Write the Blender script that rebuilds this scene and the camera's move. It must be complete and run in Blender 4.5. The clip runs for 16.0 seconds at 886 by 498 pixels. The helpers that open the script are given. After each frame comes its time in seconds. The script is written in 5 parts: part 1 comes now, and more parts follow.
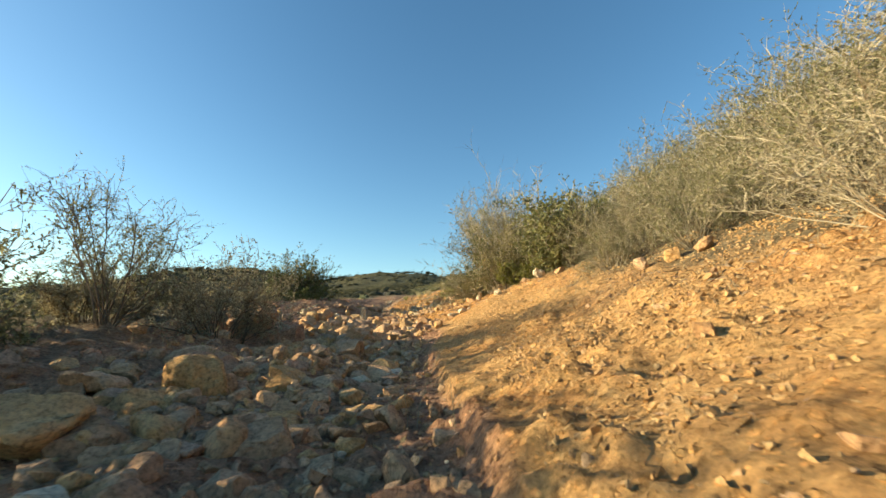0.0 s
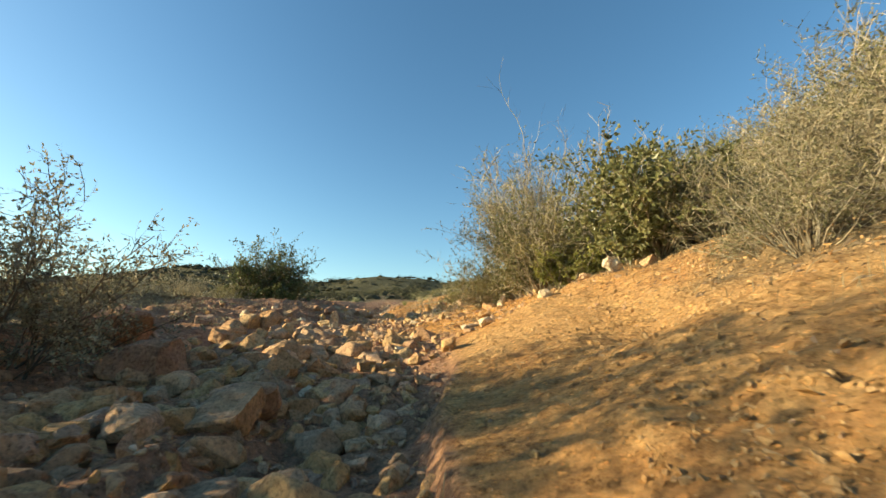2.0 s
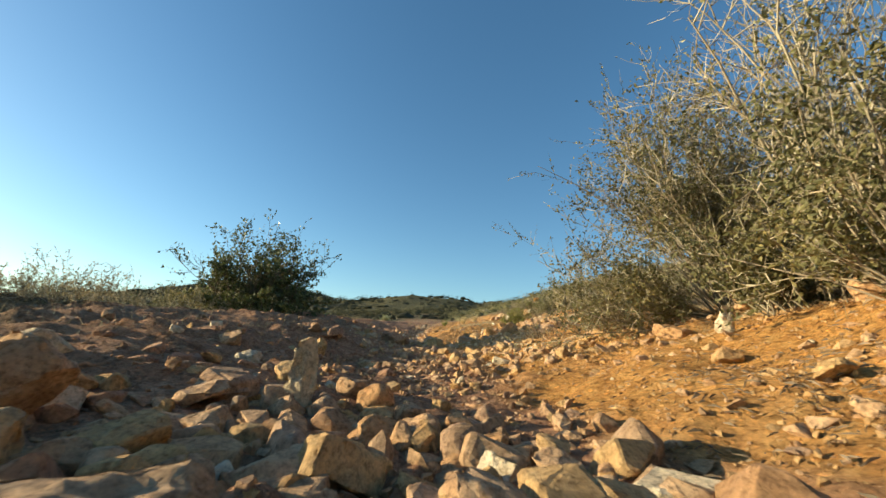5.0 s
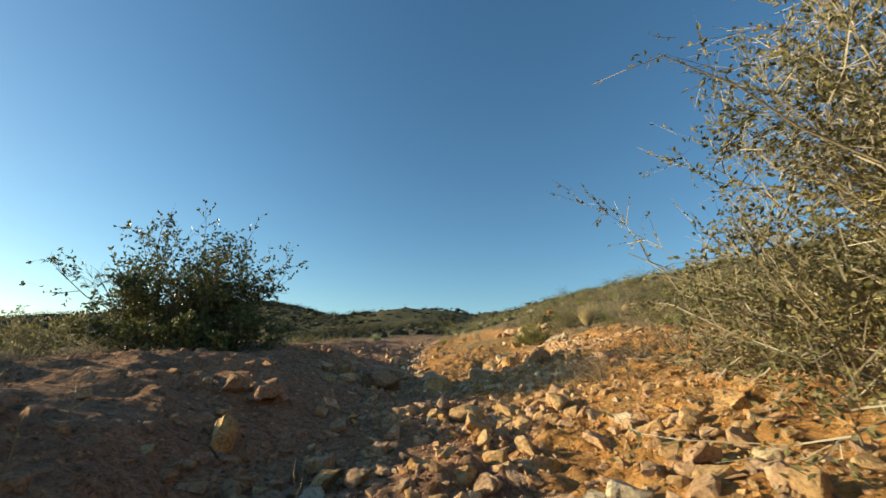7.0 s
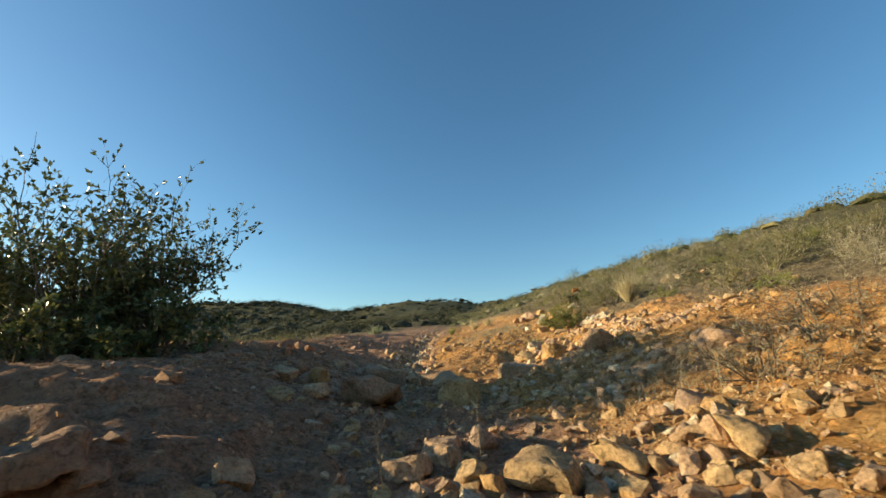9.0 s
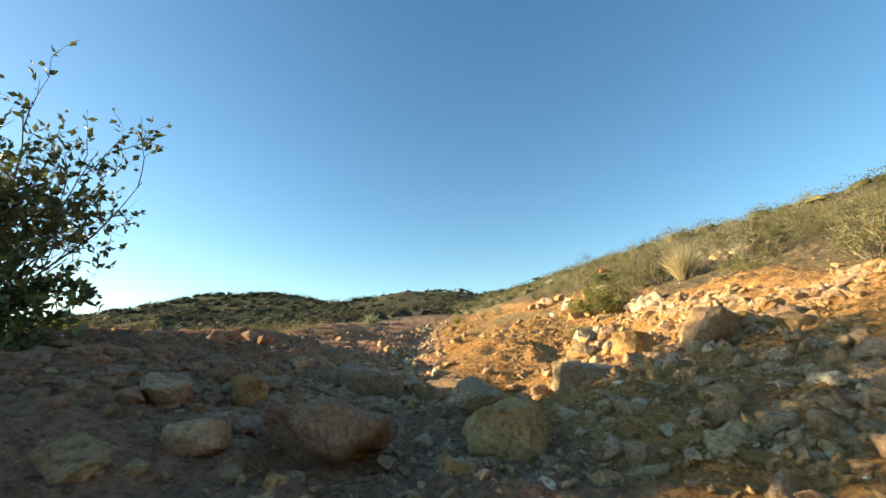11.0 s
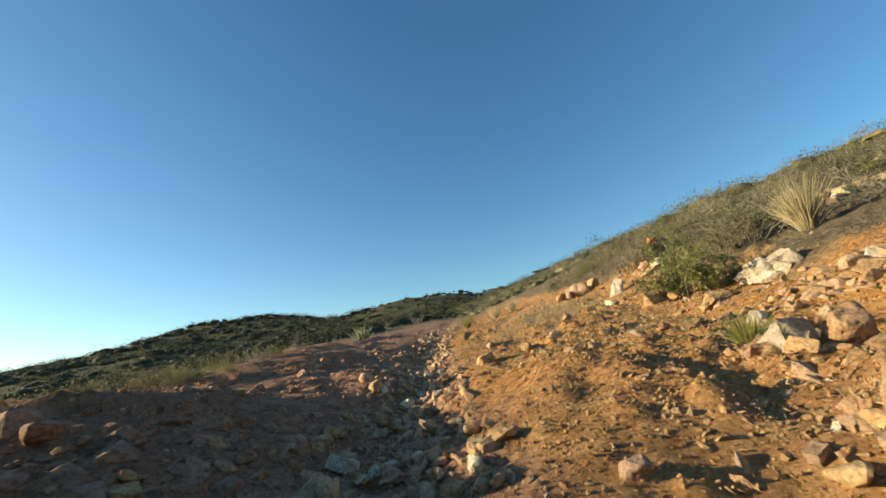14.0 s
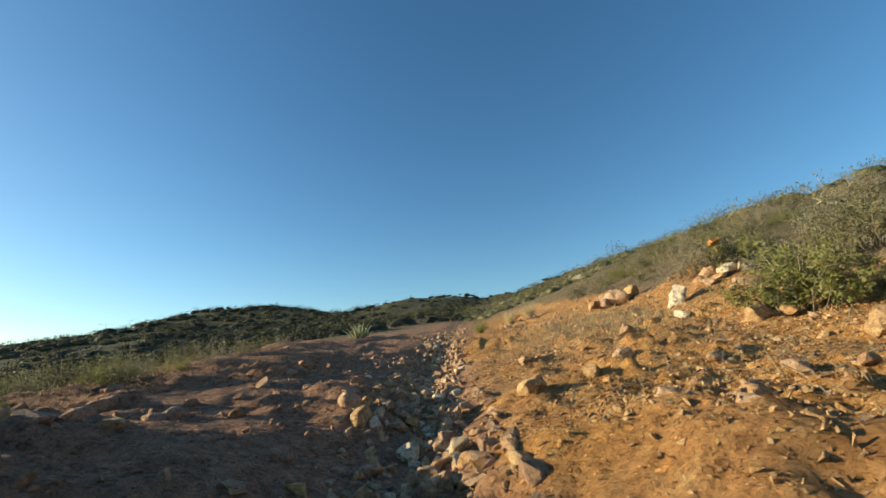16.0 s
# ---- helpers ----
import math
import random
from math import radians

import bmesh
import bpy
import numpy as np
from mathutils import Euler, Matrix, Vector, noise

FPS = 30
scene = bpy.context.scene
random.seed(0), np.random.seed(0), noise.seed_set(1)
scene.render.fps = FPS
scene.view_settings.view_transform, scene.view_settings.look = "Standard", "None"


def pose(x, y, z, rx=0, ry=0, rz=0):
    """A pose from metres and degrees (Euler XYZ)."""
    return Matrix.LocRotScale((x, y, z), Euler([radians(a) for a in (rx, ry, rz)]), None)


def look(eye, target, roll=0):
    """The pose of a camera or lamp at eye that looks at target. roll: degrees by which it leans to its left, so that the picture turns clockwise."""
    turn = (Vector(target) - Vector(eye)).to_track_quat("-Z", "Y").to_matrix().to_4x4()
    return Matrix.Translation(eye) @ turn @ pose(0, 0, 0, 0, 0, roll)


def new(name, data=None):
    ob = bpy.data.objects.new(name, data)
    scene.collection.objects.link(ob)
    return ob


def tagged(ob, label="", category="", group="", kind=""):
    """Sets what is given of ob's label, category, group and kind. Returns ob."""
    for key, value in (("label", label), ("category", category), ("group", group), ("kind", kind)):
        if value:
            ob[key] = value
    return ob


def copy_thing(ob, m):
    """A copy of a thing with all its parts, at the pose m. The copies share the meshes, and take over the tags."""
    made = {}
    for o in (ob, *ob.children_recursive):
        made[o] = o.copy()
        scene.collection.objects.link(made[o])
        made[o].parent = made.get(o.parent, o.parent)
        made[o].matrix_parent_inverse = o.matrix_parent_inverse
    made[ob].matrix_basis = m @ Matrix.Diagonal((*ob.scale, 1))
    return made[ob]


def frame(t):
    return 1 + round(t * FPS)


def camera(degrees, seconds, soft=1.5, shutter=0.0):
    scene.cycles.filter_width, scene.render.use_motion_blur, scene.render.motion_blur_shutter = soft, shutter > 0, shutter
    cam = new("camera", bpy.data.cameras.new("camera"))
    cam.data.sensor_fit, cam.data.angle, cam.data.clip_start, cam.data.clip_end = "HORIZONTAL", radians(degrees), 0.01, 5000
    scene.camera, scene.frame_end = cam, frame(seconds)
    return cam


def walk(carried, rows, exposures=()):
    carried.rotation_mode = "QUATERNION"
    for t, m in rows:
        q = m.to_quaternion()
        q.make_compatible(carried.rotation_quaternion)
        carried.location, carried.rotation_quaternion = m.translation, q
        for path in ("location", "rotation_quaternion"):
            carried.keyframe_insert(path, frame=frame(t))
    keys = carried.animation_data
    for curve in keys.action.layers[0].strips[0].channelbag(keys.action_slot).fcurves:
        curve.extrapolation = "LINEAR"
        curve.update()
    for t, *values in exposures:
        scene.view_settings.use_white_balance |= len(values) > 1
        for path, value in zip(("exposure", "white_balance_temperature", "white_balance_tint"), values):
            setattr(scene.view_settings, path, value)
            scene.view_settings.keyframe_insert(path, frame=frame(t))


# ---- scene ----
cam = camera(93.6, 16.0, shutter=0.16)
METRES, EYE, TILT, LEAN, TURN = 14.0, 0.55, 11.0, 0.0, 0.0
ROWS = [
    (0.0, 0.0, 0.0, 0.0, -0.0, -0.0, -0.0),
    (0.5, -0.0004, 0.0434, -0.0068, 0.29, 0.29, -3.03),
    (1.0, -0.0022, 0.0861, -0.0138, 0.56, 0.63, -3.09),
    (1.5, -0.0031, 0.1275, -0.0182, -0.06, 1.14, -1.18),
    (2.0, -0.0075, 0.1678, -0.0238, 0.37, 0.98, -2.0),
    (2.5, -0.016, 0.2073, -0.0291, 2.27, 2.33, -4.82),
    (3.0, -0.0252, 0.2488, -0.0337, 2.97, 3.07, -6.62),
    (3.5, -0.0337, 0.2916, -0.0364, 3.66, 3.71, -4.23),
    (4.0, -0.0412, 0.333, -0.0421, 4.28, 4.36, -0.0),
    (4.5, -0.0486, 0.3719, -0.0501, 4.76, 3.57, -2.86),
    (7.0, -0.0758, 0.5439, -0.0556, 3.68, 5.24, -1.16),
    (7.5, -0.081, 0.5741, -0.0605, 3.94, 5.57, -3.62),
    (8.0, -0.0856, 0.6019, -0.0721, 4.22, 2.46, -0.76),
    (8.5, -0.0861, 0.6312, -0.0719, 3.16, 4.16, 2.05),
    (9.0, -0.091, 0.658, -0.0737, 3.96, 4.14, 1.79),
    (11.5, -0.1109, 0.786, -0.0922, 3.83, 2.77, 2.03),
    (12.0, -0.1156, 0.8089, -0.0898, 4.78, 3.77, -0.18),
    (12.5, -0.119, 0.8311, -0.0964, 5.01, 2.84, -0.4),
    (13.0, -0.1209, 0.8542, -0.1017, 4.1, 3.19, 2.37),
    (13.5, -0.1234, 0.8776, -0.1052, 3.96, 3.21, 4.95),
    (14.0, -0.125, 0.9016, -0.1037, 3.32, 3.38, 8.05),
    (14.5, -0.1282, 0.9221, -0.1058, 3.0, 4.29, 7.93),
    (15.0, -0.133, 0.9427, -0.1073, 3.85, 4.4, 6.95),
    (15.5, -0.1359, 0.962, -0.1087, 4.14, 4.92, 6.43),
    (16.0, -0.1387, 0.9769, -0.1118, 4.2, 3.81, 4.33),
]
EXPOSURES = [(0.0, 1.22, 7370, 14), (1.0, 1.14, 7620, 14), (2.0, 1.2, 7570, 14), (3.0, 1.35, 7570, 14), (4.0, 1.22, 7370, 14), (4.5, 1.07, 7220, 14), (7.0, 0.75, 7150, 14), (9.0, 0.82, 7050, 14), (11.5, 1.42, 7570, 14), (12.5, 1.3, 7370, 14), (13.5, 1.02, 7020, 14), (14.0, 0.78, 6720, 14), (16.0, 0.66, 6570, 14)]
walk(cam, [(t, pose(0, 0, EYE, TILT, LEAN, TURN) @ pose(METRES * x, METRES * y, METRES * z, 90 + pitch, roll, yaw)) for t, x, y, z, yaw, pitch, roll in ROWS], EXPOSURES)
# ---- camera's light ----
import itertools
SUN_UP, SUN_TURN = 12.3, 1.0      # degrees above the horizon; degrees that the light runs ahead of +x
sun_way = Vector((math.cos(radians(SUN_UP)) * math.cos(radians(SUN_TURN)), math.cos(radians(SUN_UP)) * math.sin(radians(SUN_TURN)), -math.sin(radians(SUN_UP))))
sun = new("sun", bpy.data.lights.new("sun", "SUN"))
sun.data.energy, sun.data.angle, sun.data.color = 4.75, radians(0.55), (1.0, 0.905, 0.60)
sun.matrix_world = look(Vector((0, 0, 40)) - sun_way * 30, Vector((0, 0, 40)))
world = bpy.data.worlds.new("sky")
scene.world = world
world.use_nodes = True
sky = world.node_tree.nodes.new("ShaderNodeTexSky")
sky.sky_type, sky.sun_disc = "NISHITA", False
sky.sun_elevation, sky.sun_rotation = radians(SUN_UP), radians(270 + SUN_TURN)
sky.air_density, sky.dust_density, sky.ozone_density, sky.altitude = 1.0, 0.6, 2.6, 400
back = world.node_tree.nodes["Background"]
back.inputs["Strength"].default_value = 0.126
tint = world.node_tree.nodes.new("ShaderNodeMix")
tint.data_type, tint.blend_type, tint.inputs[0].default_value, tint.inputs[7].default_value = "RGBA", "MULTIPLY", 1.0, (0.885, 1.0, 0.94, 1)
vivid = world.node_tree.nodes.new("ShaderNodeHueSaturation")
vivid.inputs["Saturation"].default_value = 1.17
world.node_tree.links.new(sky.outputs[0], vivid.inputs["Color"])
world.node_tree.links.new(vivid.outputs[0], tint.inputs[6])
world.node_tree.links.new(tint.outputs[2], back.inputs[0])


# ---- materials ----
def material(name):
    m = bpy.data.materials.new(name)
    m.use_nodes = True
    t = m.node_tree
    return m, t, t.nodes["Principled BSDF"]


def node(t, kind, **inputs):
    n = t.nodes.new(kind)
    for k, v in inputs.items():
        n.inputs[k.replace("_", " ")].default_value = v
    return n


def noise_tex(t, scale, detail=6, rough=0.6, vec=None):
    n = node(t, "ShaderNodeTexNoise", Scale=scale, Detail=detail, Roughness=rough)
    if vec:
        t.links.new(vec, n.inputs["Vector"])
    return n.outputs[0]


def ramp(t, fac, *stops):
    r = t.nodes.new("ShaderNodeValToRGB")
    e = r.color_ramp.elements
    while len(e) < len(stops):
        e.new(0.5)
    for el, (p, c) in zip(e, stops):
        el.position, el.color = p, (*c, 1)
    t.links.new(fac, r.inputs[0])
    return r.outputs[0]


def mix(t, fac, a, b, mode="MIX"):
    m = t.nodes.new("ShaderNodeMix")
    m.data_type, m.blend_type = "RGBA", mode
    for sock, v in ((m.inputs[0], fac), (m.inputs[6], a), (m.inputs[7], b)):
        if isinstance(v, (int, float)):
            sock.default_value = v
        elif isinstance(v, tuple):
            sock.default_value = (*v, 1)
        else:
            t.links.new(v, sock)
    return m.outputs[2]


def bump(t, bsdf, height, strength, distance, under=None):
    b = node(t, "ShaderNodeBump", Strength=strength, Distance=distance)
    t.links.new(height, b.inputs["Height"])
    if under:
        t.links.new(under, b.inputs["Normal"])
    t.links.new(b.outputs[0], bsdf.inputs["Normal"])
    return b.outputs[0]


def soil_material():
    m, t, b = material("soil")
    pos = t.nodes.new("ShaderNodeNewGeometry").outputs["Position"]
    kind = t.nodes.new("ShaderNodeAttribute")
    kind.attribute_name = "orange"
    cover = t.nodes.new("ShaderNodeAttribute")
    cover.attribute_name = "litter"
    big, mid, fine = noise_tex(t, 0.9, 4, 0.6, pos), noise_tex(t, 9, 8, 0.7, pos), noise_tex(t, 70, 6, 0.7, pos)
    brown = ramp(t, mid, (0.25, (0.24, 0.108, 0.070)), (0.5, (0.405, 0.212, 0.128)), (0.75, (0.54, 0.312, 0.197)))
    rust = ramp(t, mid, (0.22, (0.29, 0.112, 0.033)), (0.5, (0.56, 0.264, 0.074)), (0.78, (0.74, 0.445, 0.17)))
    pale = ramp(t, mid, (0.2, (0.46, 0.262, 0.118)), (0.8, (0.64, 0.415, 0.205)))
    sandy = t.nodes.new("ShaderNodeAttribute")
    sandy.attribute_name = "sandy"
    rust = mix(t, ramp(t, big, (0.5, (0, 0, 0)), (0.72, (0.36, 0.36, 0.36))), rust, pale)
    rust = mix(t, sandy.outputs["Fac"], rust, pale)
    ground_mix = mix(t, kind.outputs["Fac"], brown, rust)
    duff = ramp(t, mid, (0.3, (0.08, 0.056, 0.034)), (0.55, (0.19, 0.145, 0.088)), (0.8, (0.30, 0.235, 0.145)))
    c = mix(t, cover.outputs["Fac"], ground_mix, duff)
    heath = t.nodes.new("ShaderNodeAttribute")
    heath.attribute_name = "heath"
    c = mix(t, heath.outputs["Fac"], c, ramp(t, noise_tex(t, 0.35, 8, 0.7, pos), (0.3, (0.024, 0.03, 0.013)), (0.55, (0.052, 0.058, 0.025)), (0.8, (0.12, 0.112, 0.056))))
    c = mix(t, ramp(t, fine, (0.35, (0, 0, 0)), (0.7, (0.38, 0.38, 0.38))), c, mix(t, 0.5, c, (0.55, 0.40, 0.22)))
    grit = noise_tex(t, 30, 10, 0.8, pos)
    c = mix(t, 1.0, c, ramp(t, grit, (0.34, (0.45, 0.42, 0.40)), (0.5, (1.0, 1.0, 1.0)), (0.64, (1.35, 1.32, 1.28))), "MULTIPLY")
    # crumbs and pebbles pressed into the dirt
    for scale, share, depth in ((26, 0.5, 0.03), (62, 0.45, 0.014)):
        cell = node(t, "ShaderNodeTexVoronoi", Scale=scale, Randomness=1.0)
        t.links.new(pos, cell.inputs["Vector"])
        tone = t.nodes.new("ShaderNodeSeparateColor")
        t.links.new(cell.outputs["Color"], tone.inputs[0])
        stone = ramp(t, tone.outputs[0], (1 - share, (0, 0, 0)), (1 - share + 0.12, (1, 1, 1)))
        edge = ramp(t, cell.outputs["Distance"], (0.28, (1, 1, 1)), (0.46, (0, 0, 0)))
        mask = mix(t, 1.0, stone, edge, "MULTIPLY")
        grey = ramp(t, tone.outputs[1], (0.0, (0.62, 0.62, 0.62)), (0.6, (1.12, 1.08, 1.0)), (1.0, (1.7, 1.6, 1.45)))
        c = mix(t, mask, c, mix(t, 1.0, c, grey, "MULTIPLY"))
        knob = node(t, "ShaderNodeBump", Strength=1.0, Distance=depth * 1.3)
        t.links.new(mask, knob.inputs["Height"])
        if scale == 26:
            first = knob.outputs[0]
        else:
            t.links.new(first, knob.inputs["Normal"])
            first = knob.outputs[0]
    t.links.new(c, b.inputs["Base Color"])
    b.inputs["Roughness"].default_value, b.inputs["Specular IOR Level"].default_value = 0.95, 0.15
    low = bump(t, b, grit, 0.8, 0.03, bump(t, b, mid, 0.7, 0.06, first))
    bump(t, b, fine, 0.7, 0.012, low)
    return m


def rock_material(name, dark, mean, light, rust=0.35, dusty=0.62):
    m, t, b = material(name)
    co = t.nodes.new("ShaderNodeTexCoord").outputs["Object"]
    rnd = t.nodes.new("ShaderNodeObjectInfo").outputs["Random"]
    isl = t.nodes.new("ShaderNodeNewGeometry").outputs["Random Per Island"]
    pos = t.nodes.new("ShaderNodeNewGeometry").outputs["Position"]
    mid, fine = noise_tex(t, 7, 8, 0.65, pos), noise_tex(t, 45, 6, 0.7, pos)
    c = mix(t, 0.5, ramp(t, mid, (0.28, dark), (0.5, mean), (0.74, light)), ramp(t, noise_tex(t, 22, 8, 0.75, pos), (0.32, dark), (0.5, mean), (0.68, light)))
    stain = ramp(t, noise_tex(t, 3.1, 5, 0.6, pos), (0.5, (0, 0, 0)), (0.66, (1, 1, 1)))
    c = mix(t, mix(t, rust, (0, 0, 0), stain), c, (0.40, 0.205, 0.075))
    dust = ramp(t, noise_tex(t, 4.6, 7, 0.7, pos), (0.44, (0, 0, 0)), (0.62, (dusty, dusty, dusty)))
    c = mix(t, dust, c, (0.43, 0.29, 0.175))
    speck = ramp(t, noise_tex(t, 60, 4, 0.7, pos), (0.34, (0.55, 0.52, 0.5)), (0.5, (1, 1, 1)), (0.68, (1.25, 1.22, 1.18)))
    c = mix(t, 1.0, c, speck, "MULTIPLY")
    add = t.nodes.new("ShaderNodeMath")
    add.operation = "PINGPONG"
    s = t.nodes.new("ShaderNodeMath")
    t.links.new(rnd, s.inputs[0]), t.links.new(isl, s.inputs[1])
    t.links.new(s.outputs[0], add.inputs[0])
    add.inputs[1].default_value = 1.0
    tone = ramp(t, add.outputs[0], (0.0, (0.78, 0.74, 0.72)), (0.4, (0.95, 0.88, 0.78)), (0.75, (1.12, 1.05, 0.95)), (1.0, (0.98, 0.80, 0.58)))
    c = mix(t, 1.0, c, tone, "MULTIPLY")
    t.links.new(c, b.inputs["Base Color"])
    b.inputs["Roughness"].default_value, b.inputs["Specular IOR Level"].default_value = 0.88, 0.25
    pits = noise_tex(t, 18, 8, 0.75, pos)
    bump(t, b, fine, 0.7, 0.010, bump(t, b, pits, 0.8, 0.03, bump(t, b, mid, 0.6, 0.05)))
    return m


def leaf_material(name, a, bcol, c, through_light=0.35, gloss=0.45, stand_scale=0):
    m, t, b = material(name)
    isl = t.nodes.new("ShaderNodeNewGeometry").outputs["Random Per Island"]
    col = ramp(t, isl, (0.0, a), (0.5, bcol), (1.0, c))
    patch = noise_tex(t, 2.2, 3, 0.5, t.nodes.new("ShaderNodeNewGeometry").outputs["Position"])
    col = mix(t, 1.0, col, ramp(t, patch, (0.3, (0.72, 0.74, 0.72)), (0.7, (1.25, 1.2, 1.1))), "MULTIPLY")
    if stand_scale:            # stands of darker and drier bushes
        wide = noise_tex(t, stand_scale, 4, 0.65, t.nodes.new("ShaderNodeNewGeometry").outputs["Position"])
        col = mix(t, 1.0, col, ramp(t, wide, (0.36, (0.5, 0.55, 0.55)), (0.5, (0.95, 0.95, 0.92)), (0.64, (1.6, 1.45, 1.25))), "MULTIPLY")
    t.links.new(col, b.inputs["Base Color"])
    b.inputs["Roughness"].default_value, b.inputs["Specular IOR Level"].default_value = gloss, 0.3
    tr = t.nodes.new("ShaderNodeBsdfTranslucent")
    t.links.new(col, tr.inputs[0])
    mx = t.nodes.new("ShaderNodeMixShader")
    mx.inputs[0].default_value = through_light
    t.links.new(b.outputs[0], mx.inputs[1]), t.links.new(tr.outputs[0], mx.inputs[2])
    t.links.new(mx.outputs[0], t.nodes["Material Output"].inputs[0])
    return m


SOIL = soil_material()
ROCK = rock_material("sandstone", (0.30, 0.182, 0.118), (0.55, 0.376, 0.255), (0.74, 0.565, 0.41))
ROCK_PALE = rock_material("pale_stone", (0.46, 0.40, 0.31), (0.68, 0.61, 0.49), (0.82, 0.76, 0.64), 0.2, 0.25)
ROCK_WHITE = rock_material("white_stone", (0.42, 0.36, 0.28), (0.62, 0.56, 0.46), (0.76, 0.71, 0.61), 0.06, 0.22)
ROCK_GREY = rock_material("grey_stone", (0.24, 0.152, 0.115), (0.44, 0.30, 0.225), (0.60, 0.45, 0.35), 0.2)
ROCK_SLAB = rock_material("weathered_grey_stone", (0.26, 0.19, 0.14), (0.47, 0.38, 0.29), (0.66, 0.57, 0.46), 0.15, 0.4)
ROCK_EARTH = rock_material("dusty_brown_stone", (0.22, 0.122, 0.086), (0.41, 0.248, 0.178), (0.55, 0.37, 0.275), 0.15)
ROCK_ORANGE = rock_material("orange_stone", (0.40, 0.16, 0.05), (0.62, 0.29, 0.09), (0.74, 0.42, 0.17), 0.3, 0.2)
ROCK_RUST = rock_material("ochre_stone", (0.36, 0.215, 0.105), (0.60, 0.41, 0.215), (0.73, 0.56, 0.35), 0.4)
BARK = leaf_material("dry_twig", (0.20, 0.16, 0.12), (0.33, 0.28, 0.21), (0.46, 0.41, 0.33), 0.0, 0.8)
BARK_DARK = leaf_material("brown_bark", (0.09, 0.065, 0.045), (0.16, 0.115, 0.08), (0.24, 0.18, 0.13), 0.0, 0.8)
LEAF_LAUREL = leaf_material("laurel_leaf", (0.05, 0.065, 0.022), (0.10, 0.118, 0.04), (0.22, 0.22, 0.09), 0.22, 0.33)
LEAF_GLOSS = leaf_material("glossy_leaf", (0.10, 0.11, 0.046), (0.175, 0.18, 0.076), (0.29, 0.275, 0.135), 0.3, 0.38)
LEAF_OLIVE = leaf_material("olive_leaf", (0.13, 0.135, 0.065), (0.21, 0.21, 0.11), (0.31, 0.29, 0.165), 0.5, 0.6)
LEAF_DRY = leaf_material("dry_leaf", (0.22, 0.185, 0.115), (0.32, 0.28, 0.185), (0.42, 0.375, 0.26), 0.35, 0.7)
LEAF_SCRUB = leaf_material("scrub_leaf", (0.095, 0.098, 0.042), (0.165, 0.156, 0.074), (0.26, 0.235, 0.12), 0.3, 0.6, 0.9)
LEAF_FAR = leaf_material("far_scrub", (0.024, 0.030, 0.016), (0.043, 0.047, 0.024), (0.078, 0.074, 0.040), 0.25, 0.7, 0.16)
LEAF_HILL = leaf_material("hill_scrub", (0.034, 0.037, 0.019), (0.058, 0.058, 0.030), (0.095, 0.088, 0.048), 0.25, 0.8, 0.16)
LEAF_LIME = leaf_material("lime_leaf", (0.16, 0.18, 0.05), (0.24, 0.25, 0.075), (0.33, 0.31, 0.11), 0.4, 0.6)
STRAW = leaf_material("straw", (0.38, 0.30, 0.16), (0.52, 0.42, 0.25), (0.66, 0.56, 0.37), 0.35, 0.6)


# ---- shape of the land ----
def lattice(ix, iy, seed):
    n = (ix.astype(np.int64) * 374761393 + iy.astype(np.int64) * 668265263 + seed * 974634777) & 0xFFFFFFFF
    n = ((n ^ (n >> 13)) * 1274126177) & 0xFFFFFFFF
    return ((n ^ (n >> 16)) & 0xFFFF) / 65535.0


def value_noise(x, y, seed=0):
    ix, iy = np.floor(x), np.floor(y)
    fx, fy = x - ix, y - iy
    fx, fy = fx * fx * (3 - 2 * fx), fy * fy * (3 - 2 * fy)
    a, b = lattice(ix, iy, seed), lattice(ix + 1, iy, seed)
    c, d = lattice(ix, iy + 1, seed), lattice(ix + 1, iy + 1, seed)
    return (a + (b - a) * fx) * (1 - fy) + (c + (d - c) * fx) * fy - 0.5


def fractal(x, y, octaves=4, seed=0):
    out = 0
    for k in range(octaves):
        out = out + value_noise(x * 2 ** k + 17.3 * k, y * 2 ** k - 9.1 * k, seed + k) / 2 ** k
    return out


def ease(v, a, b):
    s = np.clip((v - a) / (b - a), 0, 1)
    return s * s * (3 - 2 * s)


def knots(y, *pairs):
    return np.interp(y, [p[0] for p in pairs], [p[1] for p in pairs])


def soft_plus(d, s=0.15):
    return (np.sqrt(d * d + s * s) + d) / 2


def floor_z(y):
    return knots(y, (-40, -2.6), (0, 0.14), (3, 0.33), (4.4, 0.42), (6, 0.63), (9, 0.91), (11, 1.08), (14, 1.26), (16, 1.46), (20, 1.88), (22, 2.09), (40, 4.2), (75, 8.2), (95, 9.2), (140, 9.5), (900, 9.5))


def right_foot(y):
    return knots(y, (0, 0.15), (3, 0.2), (5, 0.05), (6.5, -0.1), (8.5, -0.2), (11, -0.5), (13, -1.0), (15, -1.45), (18, -1.65), (24, -1.6), (60, -1.0))


def left_foot(y):
    return knots(y, (0, -1.9), (6, -1.7), (9, -1.5), (12, -2.05), (14, -2.4), (16, -2.7), (20, -2.95), (30, -3.0))


def orange_edge(y):
    return knots(y, (0, 0.2), (2, 0.1), (3.3, -0.06), (4.2, -0.13), (5.0, -0.03), (5.6, 0.0), (6.5, -0.2), (9, -0.65), (11, -0.95), (13, -1.5), (14, -1.76), (15, -1.93), (18, -2.15), (24, -2.1))


